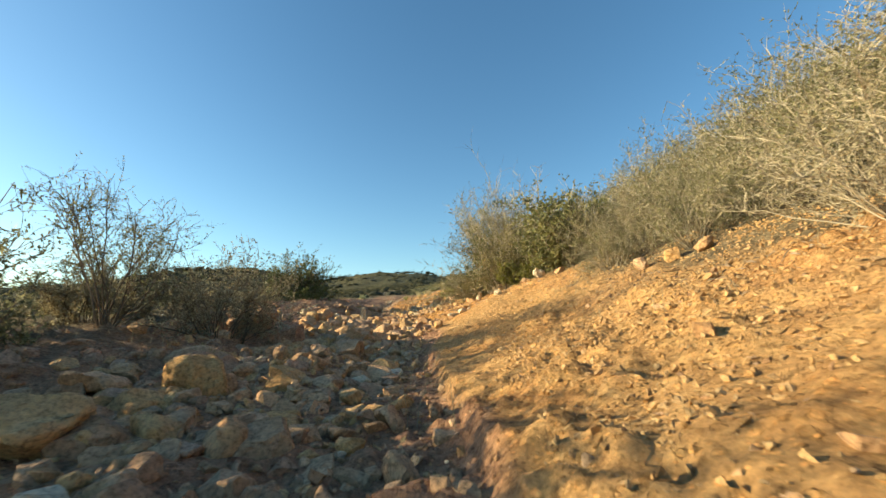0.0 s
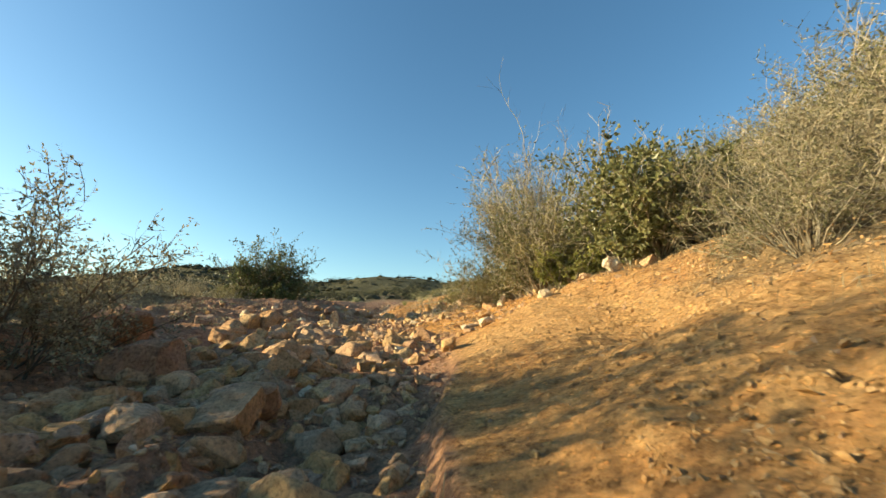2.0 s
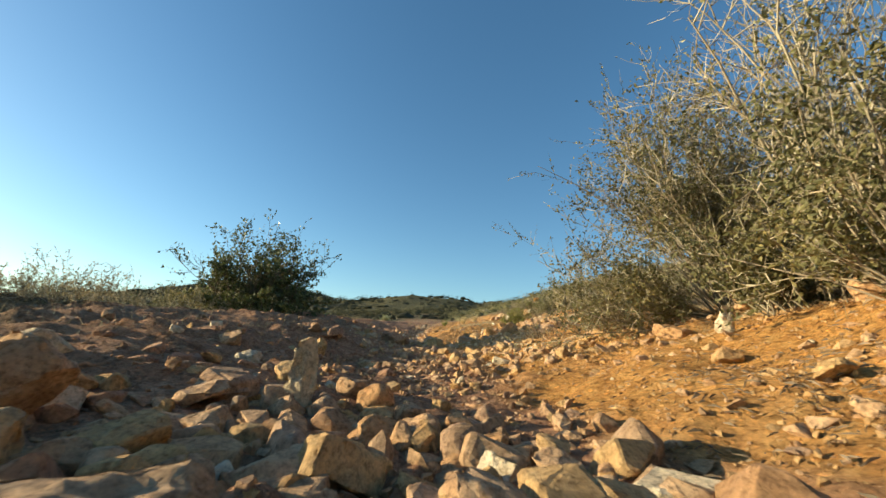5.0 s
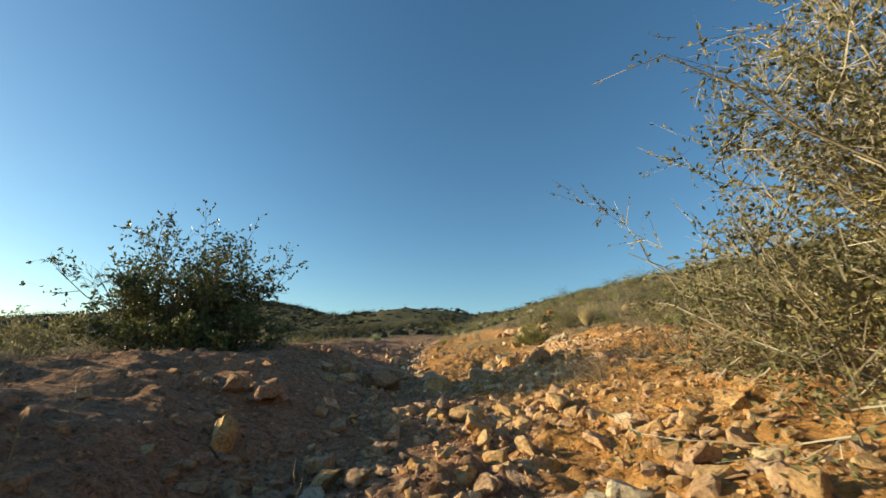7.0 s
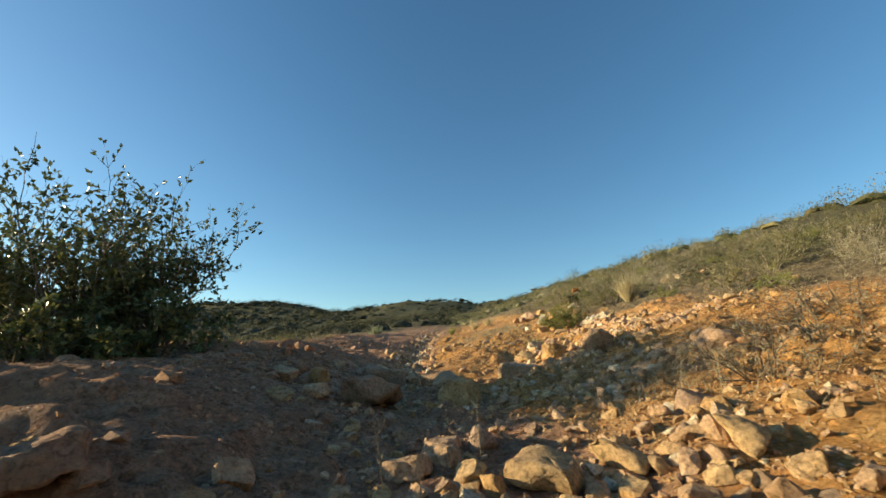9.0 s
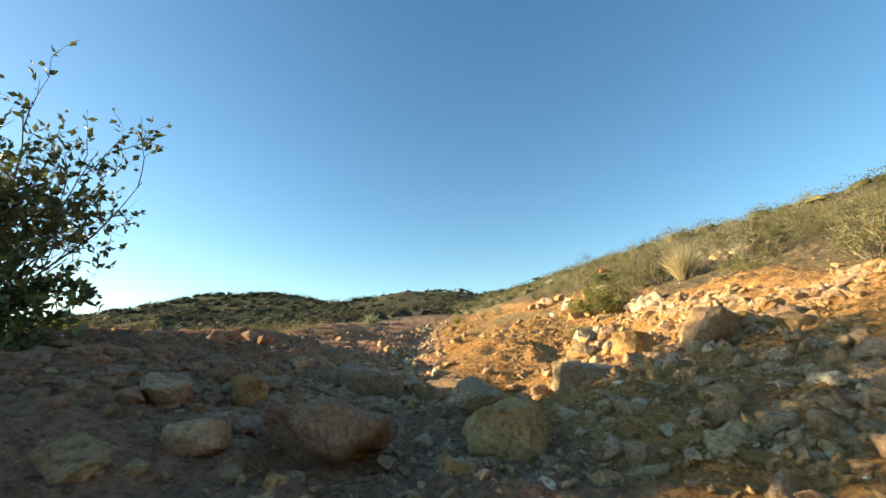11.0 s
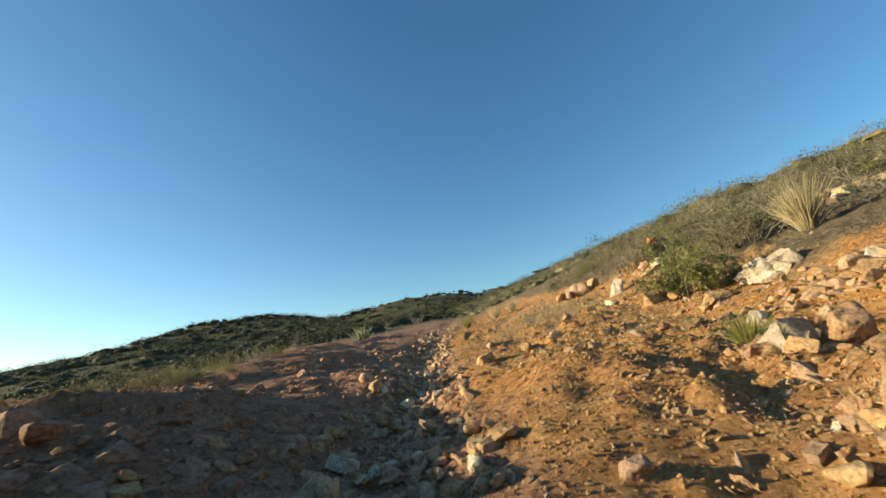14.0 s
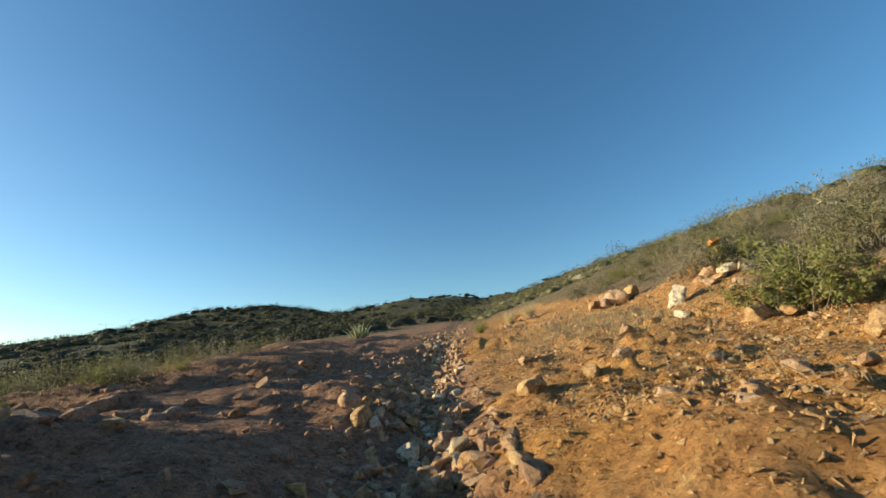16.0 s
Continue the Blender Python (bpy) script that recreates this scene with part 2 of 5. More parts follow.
def gully_x(y):
    return knots(y, (0, -0.75), (6, -0.85), (9, -1.0), (11, -1.25), (13, -1.85), (14, -2.02), (15, -2.17), (18, -2.45), (22, -2.5))


def scrub_edge_right(y):
    return knots(y, (0, 1.45), (5.5, 1.5), (7, 1.3), (9, 1.0), (10.5, 1.3), (12, 1.7), (15, 1.3), (16.5, 0.85), (18, 0.55), (21, 0.45), (24, 0.2), (32, -0.6))


def scrub_edge_left(y):
    return knots(y, (0, -2.5), (6, -2.9), (8, -3.7), (11, -3.9), (14, -5.2), (18, -5.4), (22, -4.8), (28, -4.0))


def tread(x, y):
    """The beaten dirt of the track, 0 to 1: worn smooth by wheels."""
    low = ease(x - orange_edge(y), -0.02, 0.12) * (1 - ease(x - orange_edge(y), 1.5, 2.0)) * ease(y, 3.0, 3.7) * (1 - ease(y, 5.9, 6.6))
    lane = -1.52 - 0.24 * (y - 15)
    high = 0.6 * np.exp(-((x - lane) / 0.36) ** 4) * ease(y, 14.0, 14.6) * (1 - ease(y, 17.2, 18.5))
    return np.maximum(low, high)


def ground_z(x, y):
    x, y = np.asarray(x, float), np.asarray(y, float)
    z = floor_z(y)
    d = x - right_foot(y)
    k = knots(y, (0, 0.52), (3.5, 0.54), (5.8, 0.58), (7, 0.46), (8.4, 0.40), (11, 0.25), (13, 0.27), (16, 0.22), (20, 0.26), (30, 0.3))
    near, far = soft_plus(d, 0.35), soft_plus(d - 1.9, 0.5)
    s2 = knots(y, (3, 0.34), (6, 0.38), (11, 0.40), (14, 0.325), (17, 0.305), (20.5, 0.365))
    top = 13.0
    z = z + k * (near - far) + s2 * (far - soft_plus(d - top, 4.0)) - 0.05 * soft_plus(d - top, 4.0)
    dl = left_foot(y) - x
    z = z + knots(y, (0, 0.24), (4.8, 0.22), (6, 0.13), (7.6, 0.13), (9, 0.22), (13.2, 0.3), (14.4, 0.26), (15.6, 0.1), (20, 0.05)) * ease(dl, -0.25, 1.5)
    z = z - 0.12 * (soft_plus(dl - knots(y, (10, 4.2), (13, 3.2), (16, 2.0), (22, 2.2)), 0.8) - soft_plus(dl - 40, 8))
    width = knots(y, (0, 1.0), (9, 0.85), (12, 0.7), (14, 0.4), (18, 0.3), (24, 0.25))
    depth = knots(y, (0, 0.03), (8, 0.05), (13, 0.09), (14.5, 0.15), (17, 0.15), (24, 0.03))
    z = z - depth * np.exp(-((x - gully_x(y)) / width) ** 2) * (y < 40)
    z = z - 0.2 * np.exp(-((x + 1.95) / 0.36) ** 2 - ((y - 9.35) / 0.75) ** 2)          # washed-out hollow
    u = x + 1.12 + 0.3 * (y - 14.5) + 0.06 * np.sin(y * 5.1)            # ridge of orange dirt, steep on its lee side
    z = z + 0.12 * np.exp(-(u / np.where(u < 0, 0.42, 0.11)) ** 2 - ((y - 14.6) / np.where(y < 14.6, 0.55, 0.9)) ** 2)
    z = z - 0.17 * np.exp(-((x + 1.25) / 0.34) ** 2 - ((y - 13.45) / 0.4) ** 2)        # washed-out hole below the ridge
    z = z + 0.07 * np.exp(-((x + 3.5) / 0.5) ** 2 - ((y - 14.6) / 0.5) ** 2)
    z = z - 0.14 * np.exp(-((x - 1.15) / 0.5) ** 2) * ease(y, 3.9, 4.4) * (1 - ease(y, 5.6, 6.3))        # bowl cut into the bank
    z = z - 0.2 * np.exp(-((x - 0.62) / 0.45) ** 2 - ((y - 16.25) / 0.7) ** 2)        # hollow under the white rock
    z = z + 0.36 * np.exp(-((x - 1.2) / 0.5) ** 2 - ((y - 19.2) / 0.5) ** 2)          # red outcrop in the scrub
    z = z - 0.06 * ease(x, 1.2, 1.7) * (1 - ease(x, 2.2, 3.2)) * ease(y, 3.6, 4.6) * (1 - ease(y, 6.0, 6.8))
    z = z - 0.09 * np.exp(-((x + 0.45) / 0.45) ** 2 - ((y - 14.35) / 0.45) ** 2)
    lip = orange_edge(y) - x
    z = z - 0.085 * ease(lip, -0.015, 0.05) * (1 - ease(lip, 0.45, 1.0)) * ease(y, 0.4, 1.4) * (1 - ease(y, 4.9, 5.6))        # washed-out edge beside the tread
    z = z - 0.1 * np.exp(-((x + 0.3) / 0.6) ** 2 - ((y - 15.5) / 1.5) ** 2)
    # hills
    z = z + 15.2 * np.exp(-((x + 66) / np.where(x < -66, 50, 34)) ** 2 - ((y - 135) / 40) ** 2)
    z = z + 0.28 * np.exp(-((x - 3.6) / 3.2) ** 2 - ((y - 27) / 5.5) ** 2)
    z = z + 5.0 * np.exp(-((x + 17) / 24) ** 2 - ((y - 102) / 22) ** 2)
    z = z + 1.5 * np.exp(-((x + 60) / 30) ** 2 - ((y - 75) / 25) ** 2)
    dist = np.hypot(x + 1, y - 9)
    wild = ease(dist, 12, 40)
    z = z + wild * (fractal(x / 22, y / 22, 4, 5) * 3.0) * ease(dist, 20, 90)
    z = z + fractal(x / 2.3, y / 2.3, 3, 21) * 0.16 * (0.5 + 0.5 * ease(np.abs(x + 0.8), 1.5, 3.5))
    z = z + fractal(x / 0.5, y / 0.5, 3, 33) * 0.07 * (1 - 0.7 * ease(left_foot(y) - x, 0.1, 0.9) * ease(y, 11.5, 13))
    rill = fractal((x - y * 0.15) / 0.45, (y + x * 0.3) / 1.4, 3, 47) * 0.07
    ledge = np.maximum(0, 0.16 - np.abs(fractal((x + 0.2 * y) / 1.5, (y - 0.25 * x) / 0.42, 3, 53))) * 0.4
    z = z + ledge * (1 + 0.5 * ease(y, 12.5, 14)) * ease(left_foot(y) - x, 0.0, 0.8) * (1 - ease(y, 20, 26)) * ease(x, -9, -5)
    return z + rill * (1 - 0.6 * tread(x, y)) * ease(d, 0.2, 0.8) * (1 - ease(d, 2.2, 3.2))


def fine_z(x, y):
    """Clods and crumbs, on the near sheet alone."""
    d = x - right_foot(y)
    crumb = np.maximum(fractal(x / 0.13, y / 0.13, 3, 61), -0.05) * 0.09 + fractal(x / 0.07, y / 0.07, 2, 67) * 0.034
    amount = 0.35 + 0.65 * ease(value_noise(x / 0.9, y / 0.9, 71), -0.15, 0.2)
    return crumb * (1 - 0.6 * ease(left_foot(y) - x, 0.1, 0.9) * ease(y, 11.5, 13)) * (amount + 0.1 * ease(d, 0.1, 0.4) * (1 - ease(y, 3.2, 3.8))) * (1 - 0.55 * tread(x, y))


def stretched(lo, hi, step, reach_lo, reach_hi, grow=1.13):
    mid = list(np.arange(lo, hi, step))
    s, v, up = step, hi, []
    while v < reach_hi:
        up.append(v)
        s *= grow
        v += s
    s, v, down = step, lo, []
    while v > reach_lo:
        s *= grow
        v -= s
        down.append(v)
    return np.array(down[::-1] + mid + up + [reach_hi])


def mesh_from(name, verts, faces, mat, smooth=False):
    me = bpy.data.meshes.new(name)
    verts, faces = np.asarray(verts, np.float32), np.asarray(faces, np.int32)
    me.vertices.add(len(verts))
    me.vertices.foreach_set("co", verts.ravel())
    n = faces.shape[1]
    me.loops.add(faces.size)
    me.loops.foreach_set("vertex_index", faces.ravel())
    me.polygons.add(len(faces))
    me.polygons.foreach_set("loop_start", np.arange(0, faces.size, n, dtype=np.int32))
    me.polygons.foreach_set("use_smooth", np.full(len(faces), smooth))
    me.update(calc_edges=True)
    me.materials.append(mat)
    return me


def build_ground():
    xs = stretched(-3.4, 2.2, 0.031, -900, 900)
    ys = stretched(0.6, 18.2, 0.036, -300, 1200)
    X, Y = np.meshgrid(xs, ys)
    Z = ground_z(X, Y)
    near = ease(X, -5.5, -3.6) * (1 - ease(X, 2.6, 4.5)) * (1 - ease(Y, 18, 23))
    Z = Z + fine_z(X, Y) * near
    nx, ny = len(xs), len(ys)
    idx = np.arange(nx * ny).reshape(ny, nx)
    faces = np.stack([idx[:-1, :-1], idx[:-1, 1:], idx[1:, 1:], idx[1:, :-1]], -1).reshape(-1, 4)
    me = mesh_from("ground", np.stack([X, Y, Z], -1).reshape(-1, 3), faces, SOIL, True)
    d = X - right_foot(Y)
    patch = fractal(X / 0.8, Y / 0.8, 3, 81)
    orange = ease(X - orange_edge(Y) + patch * knots(Y, (5, 0.1), (6.5, 0.35)), knots(Y, (5, -0.05), (6.5, -0.12)), knots(Y, (5, 0.06), (6.5, 0.22)))
    orange = orange * (0.75 + 0.25 * ease(patch + 0.25 * (Y < 9), -0.25, 0.25))
    me.attributes.new("orange", "FLOAT", "POINT").data.foreach_set("value", orange.ravel().astype(np.float32))
    lit = np.maximum(ease(X - scrub_edge_right(Y) + patch * 0.6, -0.2, 0.4), ease(scrub_edge_left(Y) - X + patch * 0.8, -0.4, 0.5))
    lit = np.maximum(lit, ease(Y, 24, 34) * 0.9)
    me.attributes.new("litter", "FLOAT", "POINT").data.foreach_set("value", lit.ravel().astype(np.float32))
    sandy = ease(patch + 0.9 * (1 - ease(Y, 5.0, 8.0)) + 0.25 * ease(d, 0.3, 1.2), 0.35, 1.0) * 0.55
    me.attributes.new("sandy", "FLOAT", "POINT").data.foreach_set("value", sandy.ravel().astype(np.float32))
    heath = np.maximum(ease(np.hypot(X + 1, Y - 9), 26, 60), ease(-6.3 - X + patch * 2, 0, 4) * ease(Y, 10, 16))
    heath = np.maximum(heath, 0.75 * ease(X - scrub_edge_right(Y) - 0.9 + patch * 1.2, 0, 2.2) * ease(Y, 9, 12))
    me.attributes.new("heath", "FLOAT", "POINT").data.foreach_set("value", heath.ravel().astype(np.float32))
    return tagged(new("ground", me), "rutted orange and brown dirt track climbing a scrubby hillside", "ground", kind="structure")


build_ground()
rng = np.random.default_rng(7)


# ---- rocks ----
def rock_mesh(name, seed, shape, mat, points=16, chip=0.09, rough=0.07, fine=0.15, boxy=False):
    """An angular stone about 1 long: a hull of scattered points with chipped edges and a worn face."""
    r = np.random.default_rng(seed)
    bm = bmesh.new()
    block = np.array(list(itertools.product((-0.86, 0.86), repeat=3))) * r.uniform(0.8, 1.1, size=(8, 3)) if boxy else np.empty((0, 3))
    for p in block:
        bm.verts.new(Vector(p * shape * 0.5))
    for p in r.normal(size=(points, 3)):
        p = p / np.abs(p).max() ** 0.72 / np.linalg.norm(p) ** 0.28
        bm.verts.new(Vector(p * shape * 0.5 * r.uniform(0.82, 1.05)))
    hull = bmesh.ops.convex_hull(bm, input=bm.verts)
    bmesh.ops.delete(bm, geom=[v for v in bm.verts if not v.link_faces], context="VERTS")
    bmesh.ops.dissolve_limit(bm, angle_limit=radians(7), verts=bm.verts, edges=bm.edges)
    bmesh.ops.bevel(bm, geom=list(bm.edges), offset=chip * min(shape), segments=1, profile=0.5, affect="EDGES", clamp_overlap=True)
    bmesh.ops.triangulate(bm, faces=bm.faces)
    for limit in (0.34, 0.2, fine):
        bmesh.ops.subdivide_edges(bm, edges=[e for e in bm.edges if e.calc_length() > limit], cuts=1, use_grid_fill=False)
        bmesh.ops.triangulate(bm, faces=bm.faces)
    bm.normal_update()
    for v in bm.verts:
        p = v.co * 2.4 + Vector((seed * 1.7, 0, 0))
        n = noise.noise(p) + 0.55 * noise.noise(p * 2.7) + 0.35 * noise.noise(p * 6.1) + 0.2 * noise.noise(p * 13) - 0.5 * max(0, 0.25 - abs(noise.noise(p * 1.9 + Vector((5, 0, 3))))) * 4
        step = math.floor(noise.noise(p * 1.3 + Vector((0, 9, 0))) * 4) / 4
        v.co += v.normal * (n * rough + step * rough * 0.9)
    for f in bm.faces:
        f.smooth = True
    for e in bm.edges:
        e.smooth = e.calc_face_angle(0) < radians(28)
    me = bpy.data.meshes.new(name)
    bm.to_mesh(me)
    bm.free()
    me.materials.append(mat)
    return me


SHAPES = [(1.0, 0.8, 0.62), (1.0, 0.62, 0.5), (1.0, 0.9, 0.75), (1.0, 0.75, 0.35), (1.0, 0.55, 0.62), (1.0, 0.85, 0.45), (0.95, 0.9, 0.6), (1.0, 0.7, 0.7)]
KINDS = [ROCK, ROCK, ROCK, ROCK_RUST, ROCK, ROCK_GREY, ROCK_PALE, ROCK_RUST]
PROTO = [rock_mesh("rock", 100 + i, np.array(SHAPES[i % 8]), KINDS[(i * 5 + i // 8) % 8], 15 + (i * 3) % 12, 0.08 + 0.025 * (i % 4), 0.05, boxy=i % 4 == 1) for i in range(26)]
TAKEN = []


def lay_rock(me, x, y, size, turn=None, sink=0.28, label="", up=None, stretch=(1, 1, 1), group=""):
    r = rng
    ob = new("rock", me)
    rot = Euler((r.normal() * 0.25, r.normal() * 0.25, r.uniform(0, 6.3) if turn is None else radians(turn)))
    if up is not None:
        rot = Euler([radians(a) for a in up])
    ob.rotation_euler = rot
    ob.scale = [size * s for s in stretch]
    half = 0.5 * size * max(abs((rot.to_matrix() @ Vector([c * s for c, s in zip(v.co, stretch)])).z) for v in me.vertices[:40]) * 2
    ob.location = (x, y, float(ground_z(x, y)) + half * (1 - 2 * sink))
    TAKEN.append((x, y, size))
    return tagged(ob, label, "rock", group)


def special(x, y, size, shape, mat, label, seed, turn=0, sink=0.2, points=16, up=None, rough=0.055, fine=0.065, boxy=False):
    return lay_rock(rock_mesh("rock", seed, np.array(shape), mat, points, 0.05, rough, fine, boxy), x, y, size, turn, sink, label, up)


special(-2.46, 10.22, 0.2, (1.0, 0.7, 0.7), ROCK_EARTH, "flat dusty brown slab bedded in the dirt", 336, 20, 0.25, 11)
special(-2.26, 10.25, 0.28, (1.0, 0.7, 0.6), ROCK_EARTH, "flat dusty brown rock bedded in the dirt", 337, 50, 0.25, 11)
special(-1.02, 10.2, 0.24, (0.85, 0.8, 1.0), ROCK_RUST, "blocky ochre rock standing in rubble", 338, 20, 0.2, 10)
special(-1.28, 2.26, 0.36, (1.0, 0.85, 0.85), ROCK_RUST, "large ochre-stained boulder sitting among gully rubble", 301, 20, 0.22, 24, up=(4, -3, 20), rough=0.05)
special(-1.25, 5.5, 0.40, (1.0, 0.75, 0.5), ROCK, "broad flat-topped tan boulder in the gully", 307, 25, 0.3, 18)
special(-1.25, 6.33, 0.38, (1.0, 0.8, 0.6), ROCK, "large sloping tan boulder in the gully", 326, 55, 0.25, 15)
special(0.16, 6.55, 0.2, (1.0, 0.6, 0.3), ROCK_PALE, "flat pale slab lying on loose gravel", 315, 10, 0.15, 14)
special(-0.48, 6.32, 0.17, (1.0, 0.8, 0.9), ROCK_RUST, "blocky ochre rock beside the track", 308, 20, 0.2, 13)
special(-2.02, 12.14, 0.56, (1.0, 0.85, 0.45), ROCK_EARTH, "broad flat brown boulder sunk in the track", 317, 15, 0.3, 12)
special(-1.38, 12.28, 0.34, (1.0, 0.8, 0.8), ROCK_RUST, "blocky ochre boulder standing in the gully", 318, 5, 0.2, 18)
special(-2.2, 13.55, 0.46, (1.0, 0.8, 0.5), ROCK_GREY, "grey-brown boulder half sunk in the track", 319, 15, 0.25, 8, up=(4, 5, 10), boxy=True)
special(-1.66, 13.42, 0.36, (1.0, 0.8, 0.6), ROCK, "rounded tan boulder in the gully", 351, 160, 0.26, 26, up=(3, -6, 160), rough=0.035)
special(-0.88, 13.25, 0.41, (1.0, 0.6, 0.46), ROCK_SLAB, "large grey slab-sided boulder beside the rubble", 328, 5, 0.38, 5, up=(3, 3, 8), rough=0.04, fine=0.045, boxy=True)
special(-0.52, 13.48, 0.44, (1.0, 0.75, 0.6), ROCK_RUST, "large sunlit wedge of ochre rock on the rubble bank", 327, 35, 0.3, 11, fine=0.05)
special(-0.16, 13.25, 0.5, (1.0, 0.8, 0.75), ROCK, "large sunlit tan boulder on the rubble bank", 322, 60, 0.35, 13, fine=0.05)
special(-1.38, 7.3, 0.33, (0.38, 0.3, 1.0), ROCK_WHITE, "pale pointed sliver of stone standing on end", 302, 10, 0.12, 14, up=(4, -3, 20))
special(-1.93, 6.78, 0.32, (1.0, 0.8, 0.85), ROCK, "angular tan rock with a sunlit peak", 303, 40, 0.2, 10)
special(0.82, 6.2, 0.14, (1.0, 0.85, 0.8), ROCK_PALE, "rounded pale stone on the orange bank", 309, 10, 0.25, 22)
special(1.44, 6.15, 0.24, (1.0, 0.75, 0.7), ROCK_PALE, "pale boulder at the lip of the bank", 310, 30, 0.2, 16)
special(1.7, 6.0, 0.17, (1.0, 0.8, 0.8), ROCK, "tan boulder at the lip of the bank", 311, 10, 0.2, 14)
special(1.66, 3.42, 0.16, (1.0, 0.8, 0.8), ROCK, "tan rock on the lip of the bank under dry brush", 367, 30, 0.2, 14)
special(1.84, 3.3, 0.18, (1.0, 0.8, 0.75), ROCK_RUST, "ochre rock on the lip of the bank under dry brush", 368, 70, 0.2, 14)
special(1.98, 3.08, 0.16, (1.0, 0.75, 0.8), ROCK, "tan rock half buried at the lip of the bank", 369, 10, 0.25, 14)
special(1.2, 7.68, 0.18, (1.0, 0.8, 0.9), ROCK_RUST, "ochre rock under the twiggy shrub", 313, 0, 0.2, 12)
special(1.36, 7.2, 0.2, (1.0, 0.7, 0.8), ROCK, "tan rock under the twiggy shrub", 325, 50, 0.2, 12)
special(0.73, 8.42, 0.24, (0.5, 0.5, 1.0), ROCK_PALE, "pale upright stone leaning on the bank", 314, 0, 0.15, 14, up=(0, 12, 0))
special(0.28, 10.0, 0.24, (1.0, 0.8, 0.75), ROCK_RUST, "yellow-ochre rock on the orange bank", 316, 15, 0.2, 13)
# the pale stone colour stands in for sunlight that doesn't reach this rock
special(-2.3, 14.0, 0.19, (1.0, 0.75, 0.9), ROCK_PALE, "small yellow rock on dark dirt, its sunlight put in as pale stone", 329, 35, 0.12, 9)
special(-0.56, 14.42, 0.22, (1.0, 0.8, 1.0), ROCK_PALE, "tan boulder of a leaning pair", 323, 0, 0.2, 14)
special(-0.36, 14.36, 0.24, (1.0, 0.85, 0.95), ROCK, "ochre boulder of a leaning pair", 324, 40, 0.2, 14)
special(-2.28, 5.1, 0.6, (1.0, 0.8, 0.6), ROCK_EARTH, "large boulder caked in brown dirt on the shaded bank", 352, 30, 0.3, 24, rough=0.045)
special(-1.72, 4.72, 0.42, (1.0, 0.8, 0.7), ROCK_EARTH, "dusty brown boulder at the foot of the shaded bank", 353, 75, 0.25, 20, rough=0.045)
special(-1.52, 1.72, 0.42, (1.0, 0.6, 0.32), ROCK, "long pale flat slab bedded in the shaded rubble", 354, 35, 0.2, 18)
special(-1.5, 2.75, 0.44, (1.0, 0.7, 0.5), ROCK_EARTH, "dusty brown boulder sunk in the gully side", 355, 10, 0.28, 22, rough=0.045)
special(-1.82, 3.15, 0.4, (1.0, 0.8, 0.6), ROCK, "rounded tan boulder below the brush", 356, 60, 0.25, 24, rough=0.045)
special(-1.02, 4.95, 0.34, (1.0, 0.7, 0.8), ROCK, "leaning wedge of tan rock with a sunlit edge", 357, 70, 0.2, 11)
special(-0.92, 4.2, 0.3, (1.0, 0.9, 0.7), ROCK_GREY, "rounded grey-brown boulder in the gully", 358, 20, 0.25, 28, rough=0.035)
special(0.38, 7.22, 0.13, (1.0, 0.9, 0.8), ROCK_RUST, "yellow-ochre rock on loose gravel", 359, 20, 0.2, 14)
special(0.3, 6.45, 0.2, (1.0, 0.75, 0.7), ROCK_PALE, "pale blocky rock beside the loose gravel", 360, 25, 0.2, 12)
special(1.07, 7.7, 0.17, (1.0, 0.8, 0.9), ROCK, "tan rock at the root of a shrub", 361, 70, 0.2, 12)
special(-0.52, 6.02, 0.24, (0.9, 0.75, 1.0), ROCK_RUST, "blocky ochre boulder with a pale lit face", 362, 15, 0.2, 12)
special(-1.67, 9.6, 0.24, (1.0, 0.5, 0.4), ROCK_RUST, "tilted ochre slab on the rubble", 363, 40, 0.1, 11, up=(10, -22, 30))
special(-2.2, 9.66, 0.2, (0.7, 0.6, 1.0), ROCK_RUST, "upright ochre rock standing in dark dirt", 364, 0, 0.15, 12)
special(-1.7, 15.86, 0.15, (1.0, 0.8, 0.85), ROCK_RUST, "brown blocky rock at the end of the dirt ridge", 365, 25, 0.15, 12)
special(-1.07, 15.2, 0.15, (1.0, 0.8, 0.7), ROCK, "tan rock among crumbled dirt", 366, 55, 0.2, 13)
for i in range(7):
    lay_rock(PROTO[(i * 5 + 1) % 26], 2.75 + 0.2 * (i % 4), 17.75 + 0.2 * (i // 4) + 0.06 * (i % 3), 0.24 + 0.05 * (i % 3), None, 0.2, "reddish rock breaking through the scrub", group="red rocks among the scrub")
layers = bmesh.new()
for k, (dx, dz, long, deep, tilt) in enumerate(((0.0, -0.1, 1.0, 0.6, 4), (-0.06, 0.0, 0.95, 0.55, 8), (0.1, 0.09, 0.78, 0.5, 13), (-0.2, 0.08, 0.5, 0.42, 9), (0.2, -0.06, 0.6, 0.66, -3))):
    piece = rock_mesh("layer", 340 + k, np.array((long, deep, 0.30)), ROCK_WHITE, 12, 0.05, 0.05, 0.06)
    piece.transform(Matrix.Translation((dx, 0, dz)) @ Euler((0.05 * k, radians(-tilt), 0.1 * k)).to_matrix().to_4x4())
    layers.from_mesh(piece)
    bpy.data.meshes.remove(piece)
white = bpy.data.meshes.new("rock")
layers.to_mesh(white)
layers.free()
white.materials.append(ROCK_WHITE)
lay_rock(white, 0.7, 16.25, 0.44, None, 0.22, "large whitish layered rock below a grass tuft", (0, 0, -32), (1, 1, 1.35))
